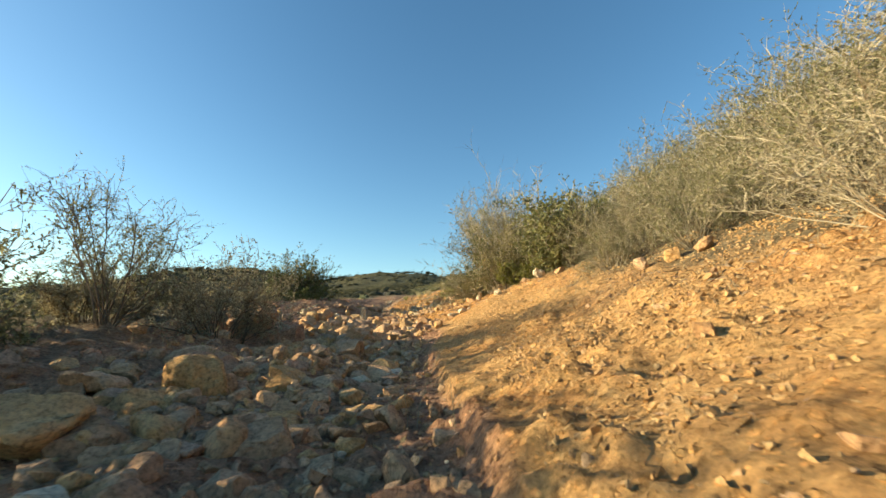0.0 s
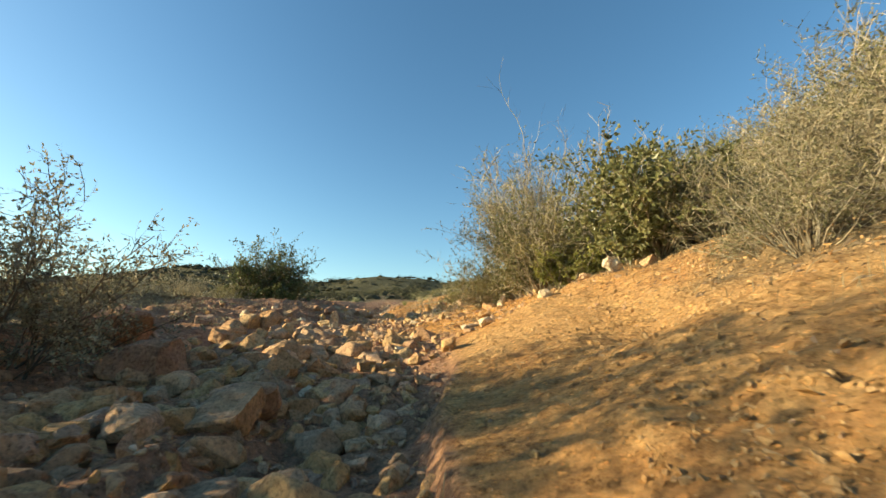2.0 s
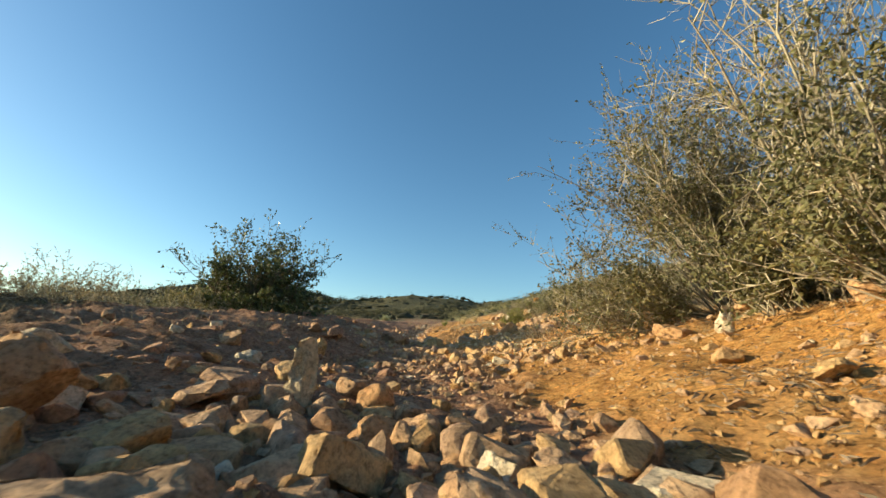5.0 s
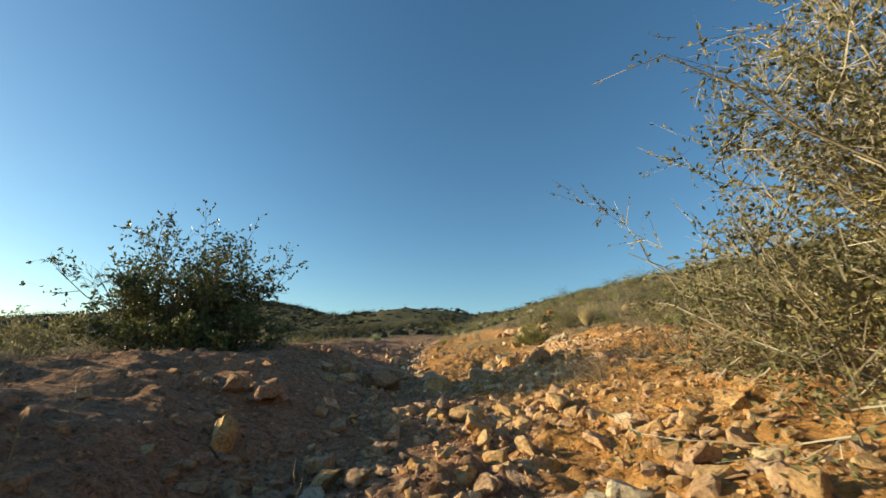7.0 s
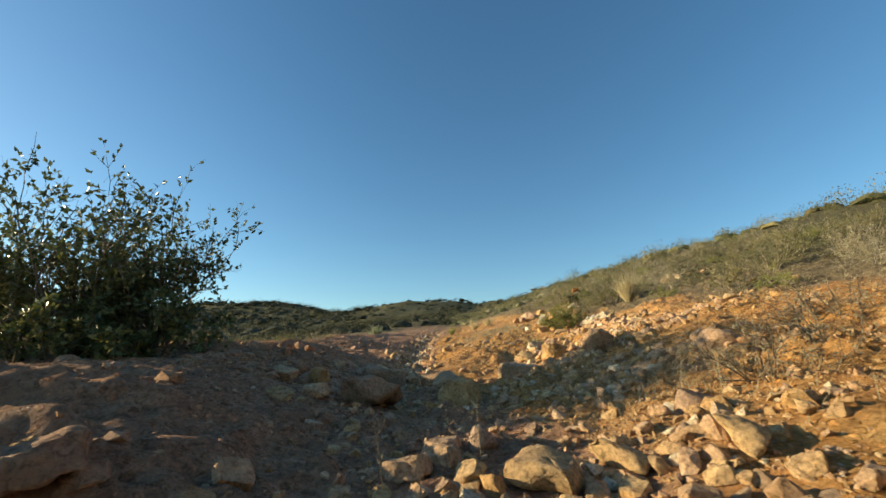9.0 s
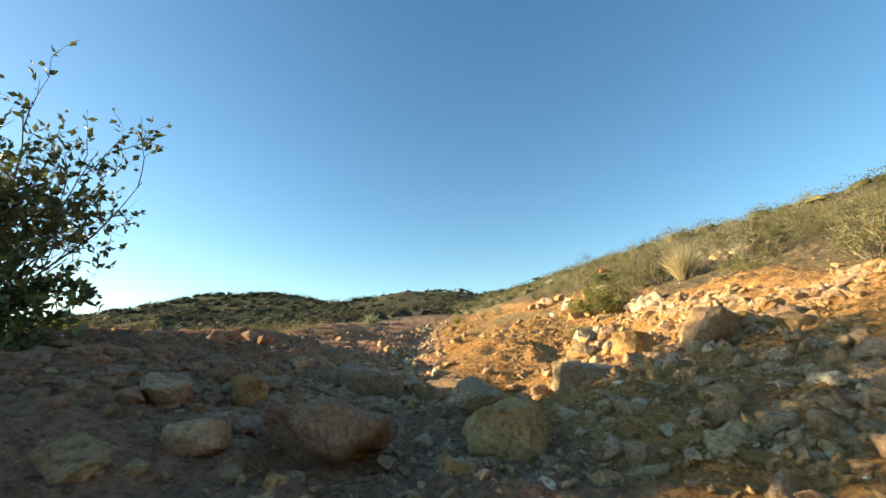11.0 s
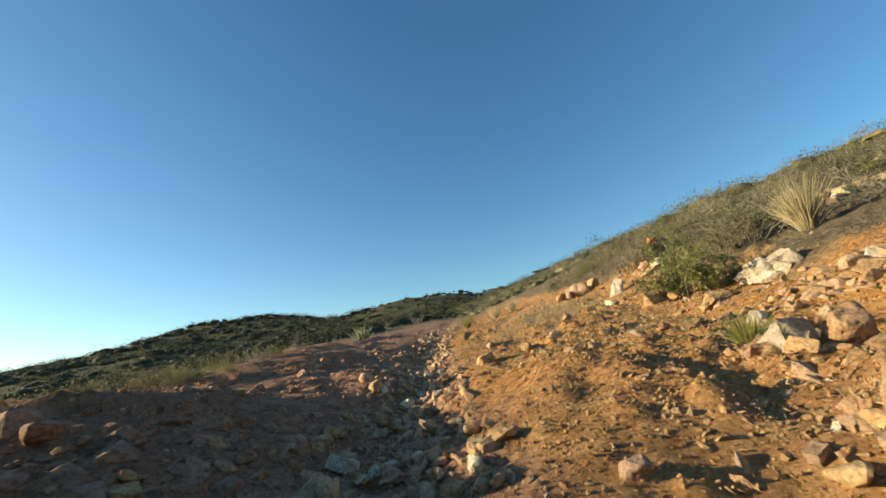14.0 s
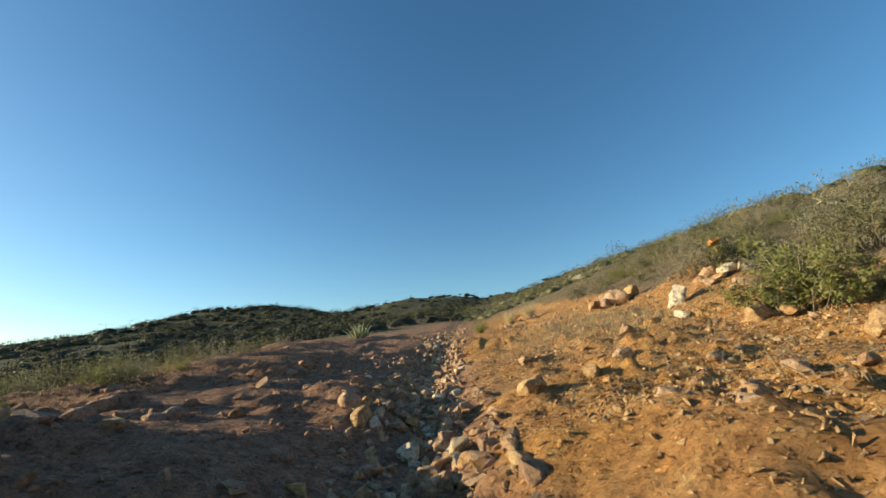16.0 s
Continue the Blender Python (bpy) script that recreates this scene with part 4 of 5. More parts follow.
# ---- shrubs ----
class Growth:
    """Gathers tapered twigs and leaves of one shrub."""

    def __init__(self, seed, small=False):
        self.small = small
        self.r = np.random.default_rng(seed)
        self.tv, self.tf, self.lv, self.lf, self.thin, self.tip = [], [], [], [], [], []

    def twig(self, pts, r0, r1, sides=3):
        base, n = len(self.tv), len(pts)
        if sides == 1:            # thinnest twigs: narrow blades
            self.thin += [(pts[i], pts[i + 1], r0 + (r1 - r0) * i / (n - 1), r0 + (r1 - r0) * (i + 1) / (n - 1)) for i in range(n - 1)]
            return
        for i, p in enumerate(pts):
            way = pts[min(i + 1, n - 1)] - pts[max(i - 1, 0)]
            a = np.cross(way, (0.31, 0.52, 0.8))
            a = a / (np.linalg.norm(a) + 1e-9)
            b = np.cross(way, a)
            b = b / (np.linalg.norm(b) + 1e-9)
            rad = r0 + (r1 - r0) * i / (n - 1)
            for k in range(sides):
                w = 2 * math.pi * k / sides
                self.tv.append(p + rad * (a * math.cos(w) + b * math.sin(w)))
        for i in range(n - 1):
            for k in range(sides):
                q, s = base + i * sides + k, base + i * sides + (k + 1) % sides
                self.tf.append((q, s, s + sides, q + sides))

    def run(self, start, way, length, bends, wander, lift):
        pts, p, w = [start], start, way / np.linalg.norm(way)
        for _ in range(bends):
            w = w + self.r.normal(size=3) * wander + np.array((0, 0, lift))
            w = w / np.linalg.norm(w)
            p = p + w * length / bends
            pts.append(p)
        return pts

    def leaf(self, at, way, length, width):
        self.tip.append((at, way, length, width))

    def finish(self):
        """Turns the gathered twigs and leaves into vertices and faces, all at once."""
        unit = lambda v: v / (np.linalg.norm(v, axis=1, keepdims=True) + 1e-9)
        if self.thin:
            p, q = np.array([a[0] for a in self.thin]), np.array([a[1] for a in self.thin])
            r0, r1 = np.array([a[2] for a in self.thin])[:, None], np.array([a[3] for a in self.thin])[:, None]
            side = unit(np.cross(q - p, self.r.normal(size=p.shape)))
            v = np.stack([p - side * r0, p + side * r0, q + side * r1, q - side * r1], 1).reshape(-1, 3)
            f = np.arange(len(v)).reshape(-1, 4) + len(self.tv)
            self.tv = np.concatenate([np.array(self.tv).reshape(-1, 3), v])
            self.tf = np.concatenate([np.array(self.tf, int).reshape(-1, 4), f])
        if self.tip:
            at, way = np.array([a[0] for a in self.tip]), unit(np.array([a[1] for a in self.tip]))
            L, W = np.array([a[2] for a in self.tip])[:, None], np.array([a[3] for a in self.tip])[:, None]
            side = unit(np.cross(way, self.r.normal(size=at.shape))) * W / 2
            bow = unit(np.cross(side, way)) * W * 0.22
            if self.small:
                v, k = np.stack([at - side, at + side + bow, at + way * L], 1), 3
            else:
                v, k = np.stack([at, at + way * L * 0.45 + side + bow, at + way * L, at + way * L * 0.45 - side + bow], 1), 4
            self.lv = v.reshape(-1, 3)
            self.lf = np.arange(len(self.lv)).reshape(-1, k)
        return self


def grow(seed, height, spread, stems, branches, twigs, leaves, leaf_len, leaf_wide, stem_r=0.012, lean=(0, 0), bare=0.0, upright=0.25, fine=3, skirt=0.75, crown=0.35, root=0.12):
    g = Growth(seed, fine == 1)
    r = g.r
    for s in range(stems):
        az, out = r.uniform(0, 6.28), math.sqrt(r.random())
        way = np.array((math.cos(az) * out * spread + lean[0], math.sin(az) * out * spread + lean[1], height * (1 - crown * out * out)))
        length = np.linalg.norm(way) * r.uniform(skirt, 1.08)
        start = np.array((math.cos(az), math.sin(az), 0)) * r.uniform(0, root) * spread - np.array((0, 0, 0.05))
        stem = g.run(start, way * (1, 1, 0.75), length, 6, 0.16, 0.05)
        g.twig(stem, stem_r * r.uniform(0.7, 1.2), stem_r * 0.3, 4 if fine == 3 else 3)
        naked = r.random() < bare
        for _ in range(branches):
            k = r.integers(2, 6)
            f = r.random()
            at = stem[k] * (1 - f) + stem[min(k + 1, 6)] * f
            w = (stem[k] - stem[k - 1]) / (length / 6) + r.normal(size=3) * 0.65 + np.array((0, 0, upright))
            br = g.run(at, w, length * r.uniform(0.18, 0.36), 4, 0.22, 0.06)
            g.twig(br, stem_r * 0.42, stem_r * 0.16, 1 if stem_r < 0.0095 else fine)
            for _ in range(twigs):
                k2 = r.integers(1, 5)
                w2 = (br[k2] - br[k2 - 1]) * 8 + r.normal(size=3) * 0.5
                tw = g.run(br[k2], w2, length * r.uniform(0.06, 0.16), 1 if fine == 1 else 2, 0.25, 0.05)
                g.twig(tw, stem_r * 0.22, stem_r * 0.08, 1)
                for _ in range(0 if naked else leaves):
                    f = r.random()
                    at2 = tw[0] * (1 - f) + tw[-1] * f
                    g.leaf(at2, (tw[-1] - tw[0]) / np.linalg.norm(tw[-1] - tw[0]) + r.normal(size=3) * 0.7, leaf_len * r.uniform(0.6, 1.2), leaf_wide * r.uniform(0.7, 1.2))
    return g.finish()


def shrub(name, g, bark, leaf, label, m, group=""):
    root = tagged(new(name), label, "shrub", group)
    root.matrix_basis = m
    b = new("branchwork", mesh_from("branchwork", g.tv, g.tf, bark, True))
    b.parent = root
    if len(g.lv):
        f = new("foliage", mesh_from("foliage", g.lv, g.lf, leaf))
        f.parent = root
    return root


def stand(x, y, turn=0, size=1.0, sink=0.04):
    return pose(x, y, float(ground_z(x, y)) - sink, 0, 0, turn) @ Matrix.Scale(size, 4)


LEAF_PALE = leaf_material("pale_leaf", (0.24, 0.27, 0.15), (0.34, 0.37, 0.22), (0.45, 0.46, 0.30), 0.3, 0.5)

# the ones that stand alone beside the track
shrub("laurel_shrub", grow(11, 1.37, 0.66, 66, 9, 6, 4, 0.052, 0.029, 0.009, bare=0.12, skirt=0.45, crown=0.27, root=0.5), BARK_DARK, LEAF_LAUREL, "dark green laurel-leaved shrub alone beside the track", stand(-4.5, 12.3))
shrub("laurel_shrub", grow(47, 1.45, 0.28, 22, 8, 6, 4, 0.05, 0.028, 0.009, bare=0.1, skirt=0.4, crown=0.2, root=0.4), BARK_DARK, LEAF_LAUREL, "dark green laurel-leaved shrub grown together with its neighbour", stand(-3.96, 12.62))
shrub("laurel_shrub", grow(10, 0.55, 0.55, 40, 8, 6, 5, 0.05, 0.028, 0.006, skirt=0.4, root=1.2), BARK_DARK, LEAF_LAUREL, "low leafy laurel growth at the foot of a taller shrub", stand(-4.3, 12.2))
shrub("twiggy_shrub", grow(12, 1.34, 0.44, 15, 11, 10, 3, 0.026, 0.011, 0.009, skirt=0.85, crown=0.2, root=0.08), BARK_DARK, LEAF_OLIVE, "tall open twiggy shrub with sparse grey-green leaves", stand(-3.0, 3.75))
shrub("brown_shrub", grow(13, 0.98, 0.68, 40, 9, 9, 4, 0.026, 0.012, 0.007, skirt=0.5, root=0.3), BARK_DARK, LEAF_DRY, "low rounded brown-green shrub at the track edge", stand(-2.28, 4.4))
shrub("laurel_shrub", grow(14, 1.02, 0.85, 52, 8, 6, 5, 0.06, 0.036, 0.010, skirt=0.45), BARK, LEAF_GLOSS, "leafy green laurel shrub on top of the bank", stand(1.95, 6.25))
shrub("twiggy_shrub", grow(15, 2.2, 0.5, 24, 9, 7, 3, 0.038, 0.02, 0.012, bare=0.6), BARK, LEAF_GLOSS, "tall half-bare shrub with pale branches on the bank", stand(1.25, 8.05))
shrub("twiggy_shrub", grow(45, 1.6, 0.62, 30, 9, 7, 4, 0.055, 0.03, 0.011, bare=0.3, skirt=0.6), BARK, LEAF_GLOSS, "tall leafy shrub with pale branches above the bank", stand(1.95, 7.0))
shrub("leafy_shrub", grow(16, 1.1, 0.8, 48, 8, 7, 4, 0.04, 0.02, 0.008, skirt=0.45), BARK, LEAF_SCRUB, "dense green shrub at the foot of taller branches", stand(1.15, 7.55))
shrub("twiggy_shrub", grow(17, 1.95, 0.8, 56, 10, 8, 5, 0.034, 0.018, 0.009, lean=(-0.3, 0.05), bare=0.0, skirt=0.68, crown=0.22, root=0.25), BARK, LEAF_SCRUB, "wide shrub with pale branches reaching over the track", stand(1.43, 9.4))
shrub("leafy_shrub", grow(48, 0.22, 0.36, 22, 10, 9, 5, 0.028, 0.015, 0.009, lean=(-1.3, 0.25), upright=0.08, skirt=0.55), BARK, LEAF_SCRUB, "leafy pale branches spreading low across the track", stand(1.35, 9.4))
shrub("twiggy_shrub", grow(49, 1.75, 0.5, 34, 10, 9, 5, 0.028, 0.015, 0.009, lean=(-0.22, 0.15), upright=0.15, skirt=0.6, bare=0.15), BARK, LEAF_SCRUB, "tall leafy shrub leaning out from the bank", stand(1.5, 9.25))
shrub("leafy_shrub", grow(28, 0.5, 0.25, 8, 8, 6, 4, 0.034, 0.018, 0.008, lean=(-0.85, 0.1), upright=0.0), BARK, LEAF_SCRUB, "low leafy branches reaching out over the track", stand(0.85, 9.6))
shrub("twiggy_shrub", grow(29, 0.72, 0.55, 34, 9, 7, 4, 0.04, 0.016, 0.008, skirt=0.5, root=0.4), BARK_DARK, LEAF_DRY, "dense brown twiggy shrub behind a taller one", stand(-3.7, 4.5))
shrub("leafy_shrub", grow(41, 0.62, 0.5, 36, 8, 6, 4, 0.04, 0.02, 0.006, skirt=0.45, root=0.7), BARK, LEAF_SCRUB, "low dense green shrub under pale branches", stand(1.3, 8.35))
shrub("leafy_shrub", grow(42, 0.55, 0.5, 36, 8, 6, 4, 0.04, 0.02, 0.006, skirt=0.45, root=0.7), BARK, LEAF_LIME, "low yellow-green shrub under pale branches", stand(1.45, 7.35))
shrub("green_shrub", grow(43, 0.55, 0.45, 34, 8, 6, 4, 0.035, 0.014, 0.005, skirt=0.5, root=0.5), BARK, LEAF_LIME, "yellow-green bush on the orange slope", stand(0.3, 16.8))
shrub("dry_shrub", grow(44, 0.6, 0.65, 36, 8, 6, 3, 0.035, 0.012, 0.006, skirt=0.5, root=0.4), BARK, LEAF_OLIVE, "grey-olive bush on the orange slope", stand(1.5, 17.5))
for k, (x, y, h) in enumerate(((0.62, 11.6, 0.3), (1.02, 12.05, 0.34), (0.2, 11.45, 0.26), (1.35, 11.5, 0.36))):
    shrub("dead_shrub", grow(51 + k, h, 0.42, 18, 7, 6, 1, 0.02, 0.008, 0.006, skirt=0.5, root=0.5), BARK_DARK, LEAF_DRY, "leafless brown dead brush on the rubble slope", stand(x, y), "dead brush on the rubble slope")
shrub("dry_shrub", grow(18, 0.45, 0.4, 34, 7, 5, 2, 0.03, 0.012, 0.005), BARK_DARK, LEAF_DRY, "low dead brown shrub on the orange bank", stand(0.75, 10.6))

# brush mostly out of view, added to keep the gully floor in shade
for k, (x, y, h) in enumerate(((-3.0, 2.6, 0.5), (-2.8, 1.9, 0.8), (-2.75, 1.25, 0.85), (-2.8, 0.6, 0.95), (-2.85, -0.1, 0.95))):
    shrub("brown_shrub", grow(19 + k, h, 0.6, 44 if k == 2 else 24, 8, 6, 3, 0.04, 0.015, 0.006, skirt=0.45, fine=1), BARK_DARK, LEAF_OLIVE, "low brown-green shrub added on the shoulder to shade the gully", stand(x, y), "low brush on the shoulder")
# unseen taller shrub, added so that dappled shade falls on the orange bank
shrub("brown_shrub", grow(46, 1.75, 0.85, 26, 8, 6, 3, 0.05, 0.022, 0.010, skirt=0.55, root=0.4), BARK_DARK, LEAF_SCRUB, "tall open brown-green shrub added out of view to shade the bank", stand(-4.55, 3.25))

# kinds that cover the slopes
shrub("dead_shrub", grow(50, 0.16, 0.16, 16, 6, 5, 0, 0.02, 0.01, 0.005, skirt=0.6, root=0.5), BARK_DARK, LEAF_DRY, "small dead dark shrub on the crest of the shoulder", stand(-3.54, 14.8))
KIND = [
    shrub("dry_shrub", grow(31, 0.98, 0.95, 38, 10, 7, 4, 0.027, 0.009, 0.007, upright=0.05, fine=1), BARK, LEAF_DRY, "grey-tan dry brush on the slope above the bank", stand(3.5, 3.2), "brush above the bank"),
    shrub("dry_shrub", grow(32, 0.98, 0.95, 38, 10, 7, 4, 0.028, 0.010, 0.007, upright=0.05, fine=1), BARK, LEAF_OLIVE, "olive-grey open brush on the slope above the bank", stand(3.7, 4.5), "brush above the bank"),
    shrub("green_shrub", grow(33, 1.1, 0.8, 32, 10, 7, 4, 0.030, 0.010, 0.006, upright=0.1, fine=1), BARK, LEAF_OLIVE, "olive feathery brush on the slope above the bank", stand(3.2, 2.5), "brush above the bank"),
    shrub("low_shrub", grow(34, 0.5, 0.45, 20, 6, 5, 4, 0.03, 0.012, 0.005, fine=1), BARK, LEAF_SCRUB, "low olive-green scrub on the hillside", stand(1.4, 17.4), "low scrub on the hillside"),
    shrub("low_shrub", grow(35, 0.45, 0.5, 22, 6, 5, 3, 0.03, 0.01, 0.005, fine=1), BARK, LEAF_DRY, "low grey-tan dry scrub on the hillside", stand(2.0, 16.2), "low scrub on the hillside"),
    shrub("low_shrub", grow(37, 0.5, 0.42, 22, 6, 5, 5, 0.03, 0.015, 0.005, fine=1, skirt=0.5), BARK_DARK, LEAF_FAR, "low dark green scrub on the hillside", stand(2.6, 16.6, 0, 0.7), "low scrub on the hillside"),
    shrub("low_shrub", grow(36, 0.42, 0.4, 20, 6, 5, 5, 0.03, 0.012, 0.004, fine=1), BARK, LEAF_LIME, "low yellow-green scrub on the hillside", stand(1.1, 18.6), "low scrub on the hillside"),
]
planted = [(1.3, 16.6), (1.1, 16.3), (0.7, 16.3), (0.75, 16.0), (1.05, 16.0), (0.4, 16.4), (1.45, 16.3)]      # kept clear for the tuft and the white rock


def plant(kinds, n, x0, x1, y0, y1, gap, lo, hi, rule, rise=lambda x, y: 1.0):
    made = tries = 0
    while made < n and tries < n * 60:
        tries += 1
        x, y = rng.uniform(x0, x1), rng.uniform(y0, y1)
        if rule(x, y) and all((x - a) ** 2 + (y - b) ** 2 > gap * gap for a, b in planted):
            copy_thing(KIND[kinds[rng.integers(len(kinds))]], stand(x, y, rng.uniform(0, 360), rng.uniform(lo, hi) * rise(x, y)))
            planted.append((x, y))
            made += 1


plant((1, 2, 1, 0, 2), 64, 1.6, 6.5, 0.8, 10.2, 0.42, 0.85, 1.12, lambda x, y: x > scrub_edge_right(y) + 0.25 and (y < 5.6 or x > 2.2), lambda x, y: float(knots(x - scrub_edge_right(y), (0.25, 0.58), (1.0, 0.8), (2.0, 1.25))))
plant((3, 4, 3, 3, 6, 4), 126, 0.2, 6, 10.6, 25, 0.33, 0.52, 0.85, lambda x, y: x > scrub_edge_right(y) + 0.1)
plant((3, 4, 3), 20, -8, -2.6, 5, 12, 0.6, 0.7, 1.2, lambda x, y: x < scrub_edge_left(y) - 0.2 and not (5.7 < y < 8.3 and x > -6.5))

# scrub on the crest and hidden behind it, added to streak the shoulder with shade
plant((3, 4, 3, 6), 46, -6.8, -4.35, 13.6, 19.5, 0.26, 0.32, 0.5, lambda x, y: True, lambda x, y: 1.0 + 0.3 * (-4.35 - x))


# ---- far scrub ----
def clump(seed, n, leaf, flat=0.6, heart=1.0):
    """A ragged mound of leaf sprays about 1 across."""
    r = np.random.default_rng(seed)
    v, f = [], []
    lobes = r.normal(size=(6, 3)) * (0.26, 0.26, 0.12)
    for i in range(n):
        c = lobes[r.integers(6)]
        w = r.normal(size=3)
        w = w / np.linalg.norm(w)
        w[2] = abs(w[2])
        at = c + w * 0.27 * r.random() ** 0.4
        at[2] = max(at[2], -0.05) * flat / 0.6
        side, up = np.cross(w, r.normal(size=3)), w + r.normal(size=3) * 0.5 + np.array((0, 0, 0.5))
        side = side / np.linalg.norm(side) * leaf * r.uniform(0.5, 1.1)
        up = up / np.linalg.norm(up) * leaf * r.uniform(0.6, 1.3)
        b = len(v)
        v += [at - side * 0.5, at + side * 0.5, at + up]
        f.append((b, b + 1, b + 2))
    if not heart:
        return np.array(v), np.array(f)
    # the dense inside of the bush
    b = len(v)
    for ring, (rad, z) in enumerate(((0.40, -0.08), (0.34, 0.06), (0.19, 0.15))):
        for k in range(8):
            w = 2 * math.pi * (k + 0.5 * ring) / 8
            q = heart * rad * r.uniform(0.75, 1.1)
            v.append(np.array((math.cos(w) * q, math.sin(w) * q, heart * z * flat / 0.6)))
    v.append(np.array((0, 0, 0.19 * heart * flat / 0.6)))
    for ring in (0, 8):
        for k in range(8):
            a, c, d, e = b + ring + k, b + ring + (k + 1) % 8, b + ring + 8 + k, b + ring + 8 + (k + 1) % 8
            f += [(a, c, d), (c, e, d)]
    f += [(b + 16 + k, b + 16 + (k + 1) % 8, b + 24) for k in range(8)]
    return np.array(v), np.array(f)


MOUND = [clump(700 + i, 250, 0.046) for i in range(5)]
MOUND_FAR = [clump(720 + i, 110, 0.06, 0.45) for i in range(5)]


def hill_want(x, y):
    return np.where((x > scrub_edge_right(y) + 0.8) | (x < scrub_edge_left(y) - 0.8) | (y > 31), np.clip(0.55 + 1.4 * fractal(x / 9, y / 9, 2, 95), 0.12, 1), 0.0)


MOUND_SLOPE = [clump(760 + i, 330, 0.031, 0.6, 0.7) for i in range(5)]
MOUND_NEAR = [clump(740 + i, 520, 0.029, 0.6, 0) for i in range(4)]


def off_track(x, y):
    return np.hypot(x + 1.6, np.maximum(np.abs(y - 8) - 8, 0))


p = spots_for(110, lambda x, y: hill_want(x, y) * (off_track(x, y) < 12) * (off_track(x, y) > 3.5) * ((y > 10) | (x < 0)), -14, 11, 3, 27)
tagged(scatter("chaparral", MOUND_NEAR, p, 0.4 + 0.5 * rng.random(110) ** 2, LEAF_SCRUB, 0.02, 0.12), "low olive-green scrub near the track", "scrub", kind="stuff")
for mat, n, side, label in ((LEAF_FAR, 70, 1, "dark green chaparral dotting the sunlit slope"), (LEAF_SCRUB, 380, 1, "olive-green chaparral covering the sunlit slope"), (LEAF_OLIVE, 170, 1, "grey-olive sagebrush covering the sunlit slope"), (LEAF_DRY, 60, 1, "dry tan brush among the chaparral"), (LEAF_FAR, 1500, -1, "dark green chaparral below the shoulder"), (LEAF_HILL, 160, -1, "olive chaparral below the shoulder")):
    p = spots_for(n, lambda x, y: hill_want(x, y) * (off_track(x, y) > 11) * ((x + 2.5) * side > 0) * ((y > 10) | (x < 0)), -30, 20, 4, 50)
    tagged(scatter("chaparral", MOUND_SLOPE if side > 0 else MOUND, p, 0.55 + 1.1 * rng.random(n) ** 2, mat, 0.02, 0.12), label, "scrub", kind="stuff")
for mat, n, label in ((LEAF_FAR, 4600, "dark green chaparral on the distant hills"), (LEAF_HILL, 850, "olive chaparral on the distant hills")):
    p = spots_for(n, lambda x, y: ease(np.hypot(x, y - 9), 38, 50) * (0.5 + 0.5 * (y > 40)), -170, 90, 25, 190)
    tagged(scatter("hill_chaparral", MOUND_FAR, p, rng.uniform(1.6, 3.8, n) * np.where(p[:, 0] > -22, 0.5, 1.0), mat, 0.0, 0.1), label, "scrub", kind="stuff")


# ---- grasses and stalks ----
def tuft(name, x, y, height, spread, blades, mat, label, seed, wide=0.006, heads=0):
    g = Growth(seed)
    r = g.r
    for i in range(blades):
        az, out = r.uniform(0, 6.28), r.random() ** 0.7
        w = np.array((math.cos(az) * out * spread, math.sin(az) * out * spread, height))
        L = height * r.uniform(0.55, 1.05)
        start = np.array((math.cos(az), math.sin(az), 0)) * r.random() * 0.16 * spread - np.array((0, 0, 0.03))
        pts = g.run(start, w, L, 5, 0.09, -0.13 * out * r.random())
        side = np.cross(pts[3] - pts[0], r.normal(size=3))
        side = side / np.linalg.norm(side) * wide / 2
        base = len(g.lv)
        for k, p in enumerate(pts):
            f = 1 - 0.85 * (k / 5) ** 2
            g.lv += [p - side * f, p + side * f]
        g.lf += [(base + 2 * k, base + 2 * k + 1, base + 2 * k + 3, base + 2 * k + 2) for k in range(5)]
    me = mesh_from(name, g.lv, g.lf, mat)
    ob = new(name, me)
    ob.matrix_basis = stand(x, y, 0, 1, 0.0)
    return tagged(ob, label, "grass")


tuft("grass_tuft", 1.42, 16.62, 0.6, 0.26, 520, STRAW, "tall straw-coloured bunch grass on the slope", 801)
tuft("grass_tuft", -1.52, 13.42, 0.22, 0.16, 60, LEAF_LIME, "small green grass tuft growing between rocks", 802, 0.007)
tuft("grass_tuft", -0.5, 14.75, 0.2, 0.16, 260, LEAF_LIME, "green grass tuft on the orange slope", 803, 0.004)
tuft("grass_tuft", -1.9, 21.5, 0.32, 0.2, 150, LEAF_LIME, "yellow-green grass tuft at the track edge", 804)
tuft("grass_tuft", -1.25, 22.6, 0.42, 0.26, 200, STRAW, "dry straw grass beside the track", 805)
tuft("grass_tuft", -0.8, 22.9, 0.42, 0.26, 200, STRAW, "dry straw grass beside the track", 806)
tuft("succulent", -4.1, 21.3, 0.36, 0.36, 70, LEAF_PALE, "pale green succulent rosette on the shoulder", 807, 0.03)
tuft("grass_tuft", -1.75, 3.1, 0.2, 0.2, 120, LEAF_LIME, "pale green weed tuft behind a boulder", 808)


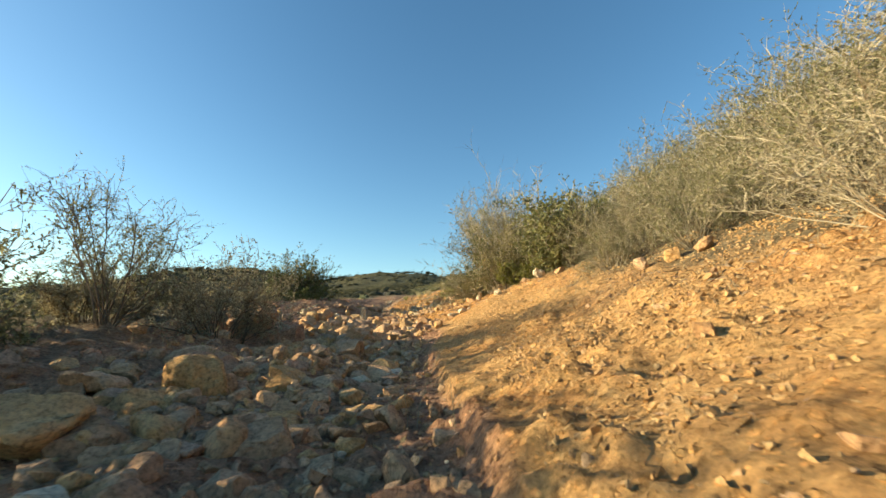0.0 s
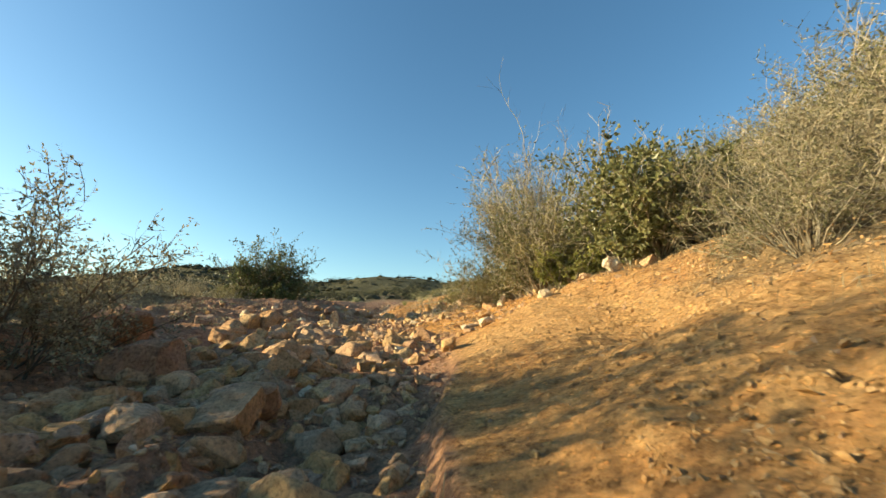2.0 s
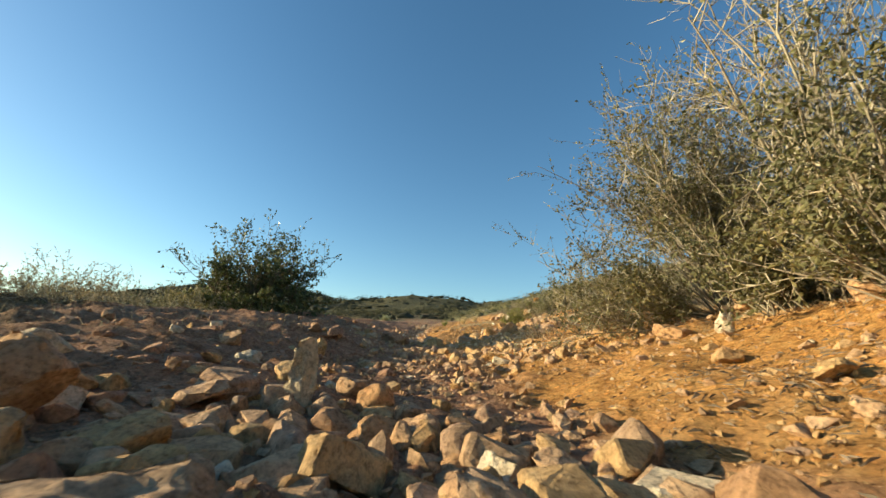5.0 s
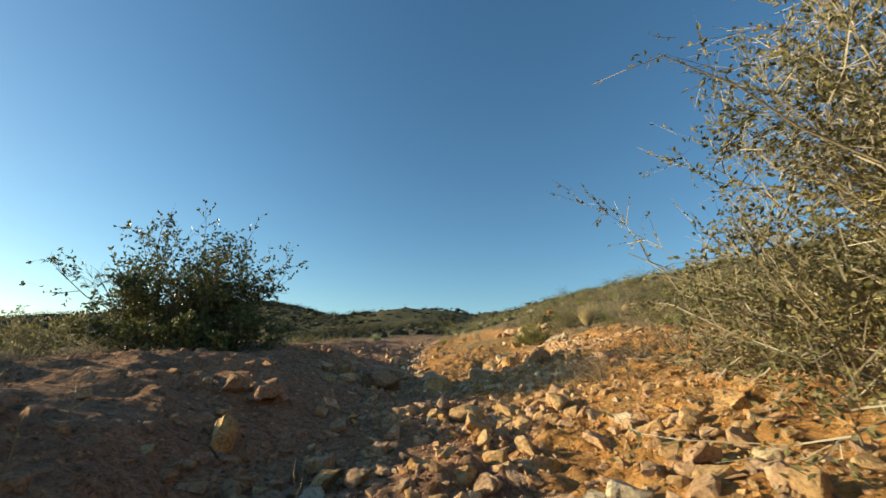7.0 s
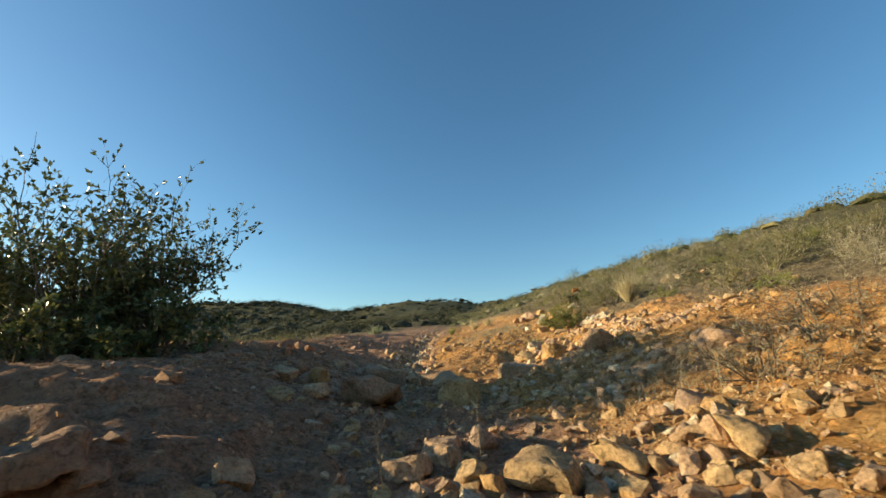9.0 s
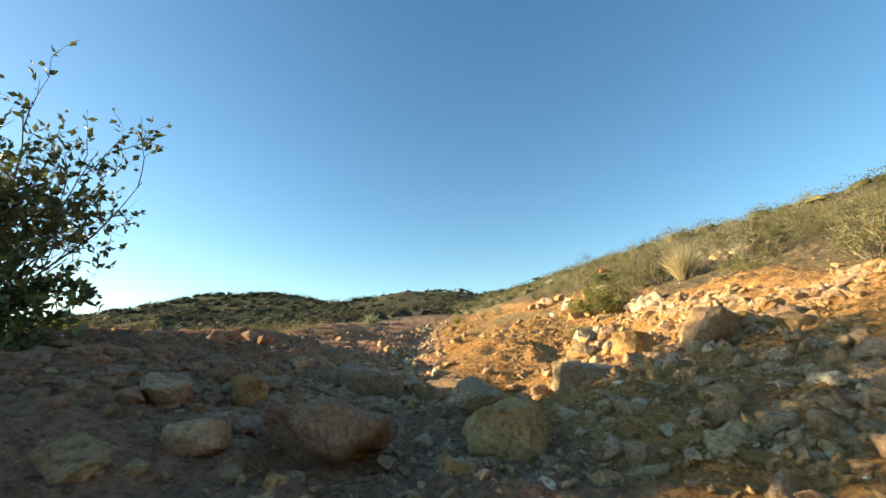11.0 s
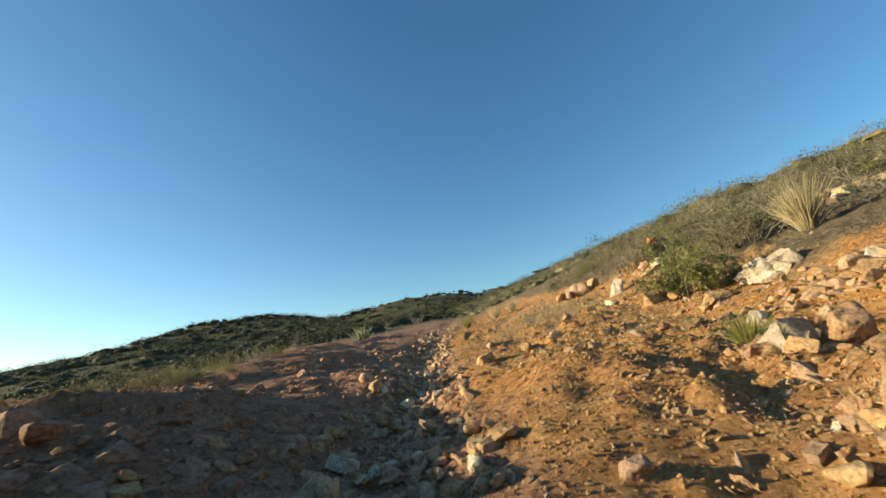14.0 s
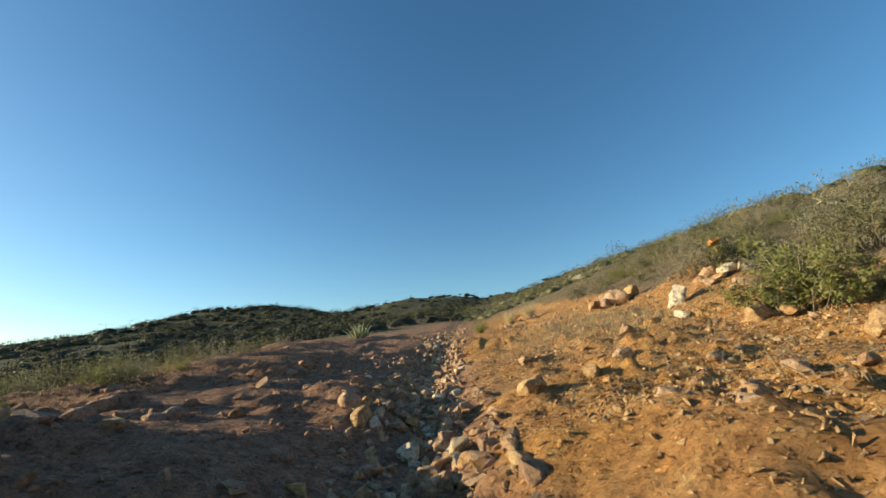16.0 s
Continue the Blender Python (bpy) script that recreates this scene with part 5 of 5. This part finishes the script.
def stalk(x, y, height, label, seed, lean=(0.05, 0.0), forks=3):
    g = Growth(seed)
    main = g.run(np.array((0, 0, -0.03)), np.array((lean[0], lean[1], 1.0)), height, 7, 0.06, 0.0)
    g.twig(main, 0.002, 0.0008)
    for _ in range(forks):
        k = g.r.integers(2, 7)
        g.twig(g.run(main[k], (main[k] - main[k - 1]) * 10 + g.r.normal(size=3) * 0.6, height * g.r.uniform(0.12, 0.3), 3, 0.15, 0.1), 0.0013, 0.0006)
    ob = new("dry_stalk", mesh_from("dry_stalk", g.tv, g.tf, LEAF_DRY, True))
    ob.matrix_basis = stand(x, y, 0, 1, 0.0)
    return tagged(ob, label, "weed", "dry stalks along the track")


for i, (x, y, h) in enumerate(((-0.12, 2.0, 0.42), (-0.16, 1.9, 0.3), (0.05, 1.75, 0.28), (-0.22, 2.9, 0.34), (-0.12, 3.0, 0.3), (-1.25, 10.9, 0.3), (-1.55, 10.6, 0.28), (-0.35, 11.3, 0.32), (-0.25, 11.4, 0.28), (-0.2, 11.25, 0.3), (-2.1, 8.6, 0.34), (-1.5, 8.9, 0.25))):
    stalk(x, y, h, "thin dead weed stalk rising from the stones", 850 + i, (0.12 * math.sin(i * 2.1), 0.05))
stalk(-7.6, 22.5, 1.05, "tall dry flower stalk on the shoulder", 880, (0.12, 0))
stalk(-2.5, 9.13, 0.42, "bare pale sapling standing in the shaded dirt", 882, (0.06, 0.1), 9)
stalk(-4.2, 22.5, 0.65, "tall dry flower stalk on the shoulder", 881)


def weeds(name, n, want, box, lo, hi, mat, label, seed):
    """Thin dead stems standing close together over a patch."""
    p = spots_for(n, want, *box)
    Z = ground_z(p[:, 0], p[:, 1])
    h = rng.uniform(lo, hi, n)
    lean = rng.normal(size=(n, 2)) * 0.55
    az = rng.uniform(0, 6.28, n)
    side = np.stack([np.cos(az), np.sin(az), np.zeros(n)], -1) * 0.0014
    foot = np.stack([p[:, 0], p[:, 1], Z - 0.01], -1)
    mid = foot + np.stack([lean[:, 0] * h * 0.4, lean[:, 1] * h * 0.4, h * 0.55], -1)
    tip = foot + np.stack([lean[:, 0] * h, lean[:, 1] * h, h], -1)
    V = np.stack([foot - side, foot + side, mid + side, mid - side, tip], 1).reshape(-1, 3)
    b = np.arange(n)[:, None] * 5
    F = np.concatenate([b + (0, 1, 2), b + (0, 2, 3), b + (3, 2, 4)])
    return tagged(new(name, mesh_from(name, V, F, mat)), label, "dry weeds", kind="stuff")


def track_weeds(x, y):
    return np.exp(-((x + 0.75) / 0.55) ** 2 - ((y - 18.3) / 1.8) ** 2) + 0.5 * np.exp(-((x + 0.15) / 0.4) ** 2 - ((y - 12.0) / 0.8) ** 2) + 0.3 * np.exp(-((x - 0.6) / 0.4) ** 2 - ((y - 10.3) / 0.6) ** 2)


def verge(x, y):
    a = np.abs(x - scrub_edge_right(y) - 0.2) < 0.5 + value_noise(x / 0.6, y / 0.6, 97)
    b = np.abs(x - scrub_edge_left(y) - 0.1) < 0.6 + value_noise(x / 0.6, y / 0.6, 98)
    return (a | b | (y > 23)) * 0.8


weeds("dry_weeds", 5000, track_weeds, (-2, 1.6, 9, 22), 0.03, 0.11, LEAF_DRY, "grey-tan dead weeds standing on the orange slope", 1)
weeds("dry_grass", 9000, verge, (-6, 3.2, 1, 34), 0.03, 0.13, LEAF_DRY, "short straw-coloured dry grass along the verge", 2)


def litter(n, want, box, mat, label):
    """Dead twigs lying flat on the dirt."""
    p = spots_for(n, want, *box)
    az, half = rng.uniform(0, 6.28, n), rng.uniform(0.008, 0.026, n)
    way = np.stack([np.cos(az), np.sin(az)], -1) * half[:, None]
    side = np.stack([-np.sin(az), np.cos(az)], -1) * 0.0015
    corner = [p - way - side, p + way - side * 0.5, p + way + side * 0.5, p - way + side]
    lift = rng.uniform(0.004, 0.02, n)
    top = p + side * 0.1
    V = np.stack([np.concatenate([c, (ground_z(c[:, 0], c[:, 1]) + fine_z(c[:, 0], c[:, 1]) + lift)[:, None]], 1) for c in corner] + [np.concatenate([top, (ground_z(top[:, 0], top[:, 1]) + fine_z(top[:, 0], top[:, 1]) + lift + 0.006)[:, None]], 1)], 1).reshape(-1, 3)
    b = np.arange(n)[:, None] * 5
    F = np.concatenate([b + (0, 1, 4), b + (1, 2, 4), b + (2, 3, 4), b + (3, 0, 4)])
    return tagged(new("twig_litter", mesh_from("twig_litter", V, F, mat)), label, "litter", kind="stuff")


def litter_want(x, y):
    lip = np.exp(-((x - scrub_edge_right(y)) / 0.25) ** 2) * 0.3
    return lip + np.exp(-((x - 0.35) / 0.4) ** 2 - ((y - 7.3) / 0.5) ** 2) + 0.8 * np.exp(-((x + 0.55) / 0.4) ** 2 - ((y - 15.3) / 0.7) ** 2)


litter(2600, litter_want, (-1.5, 2.6, 1.5, 19), BARK_DARK, "grey-brown dead twigs littering the dirt")
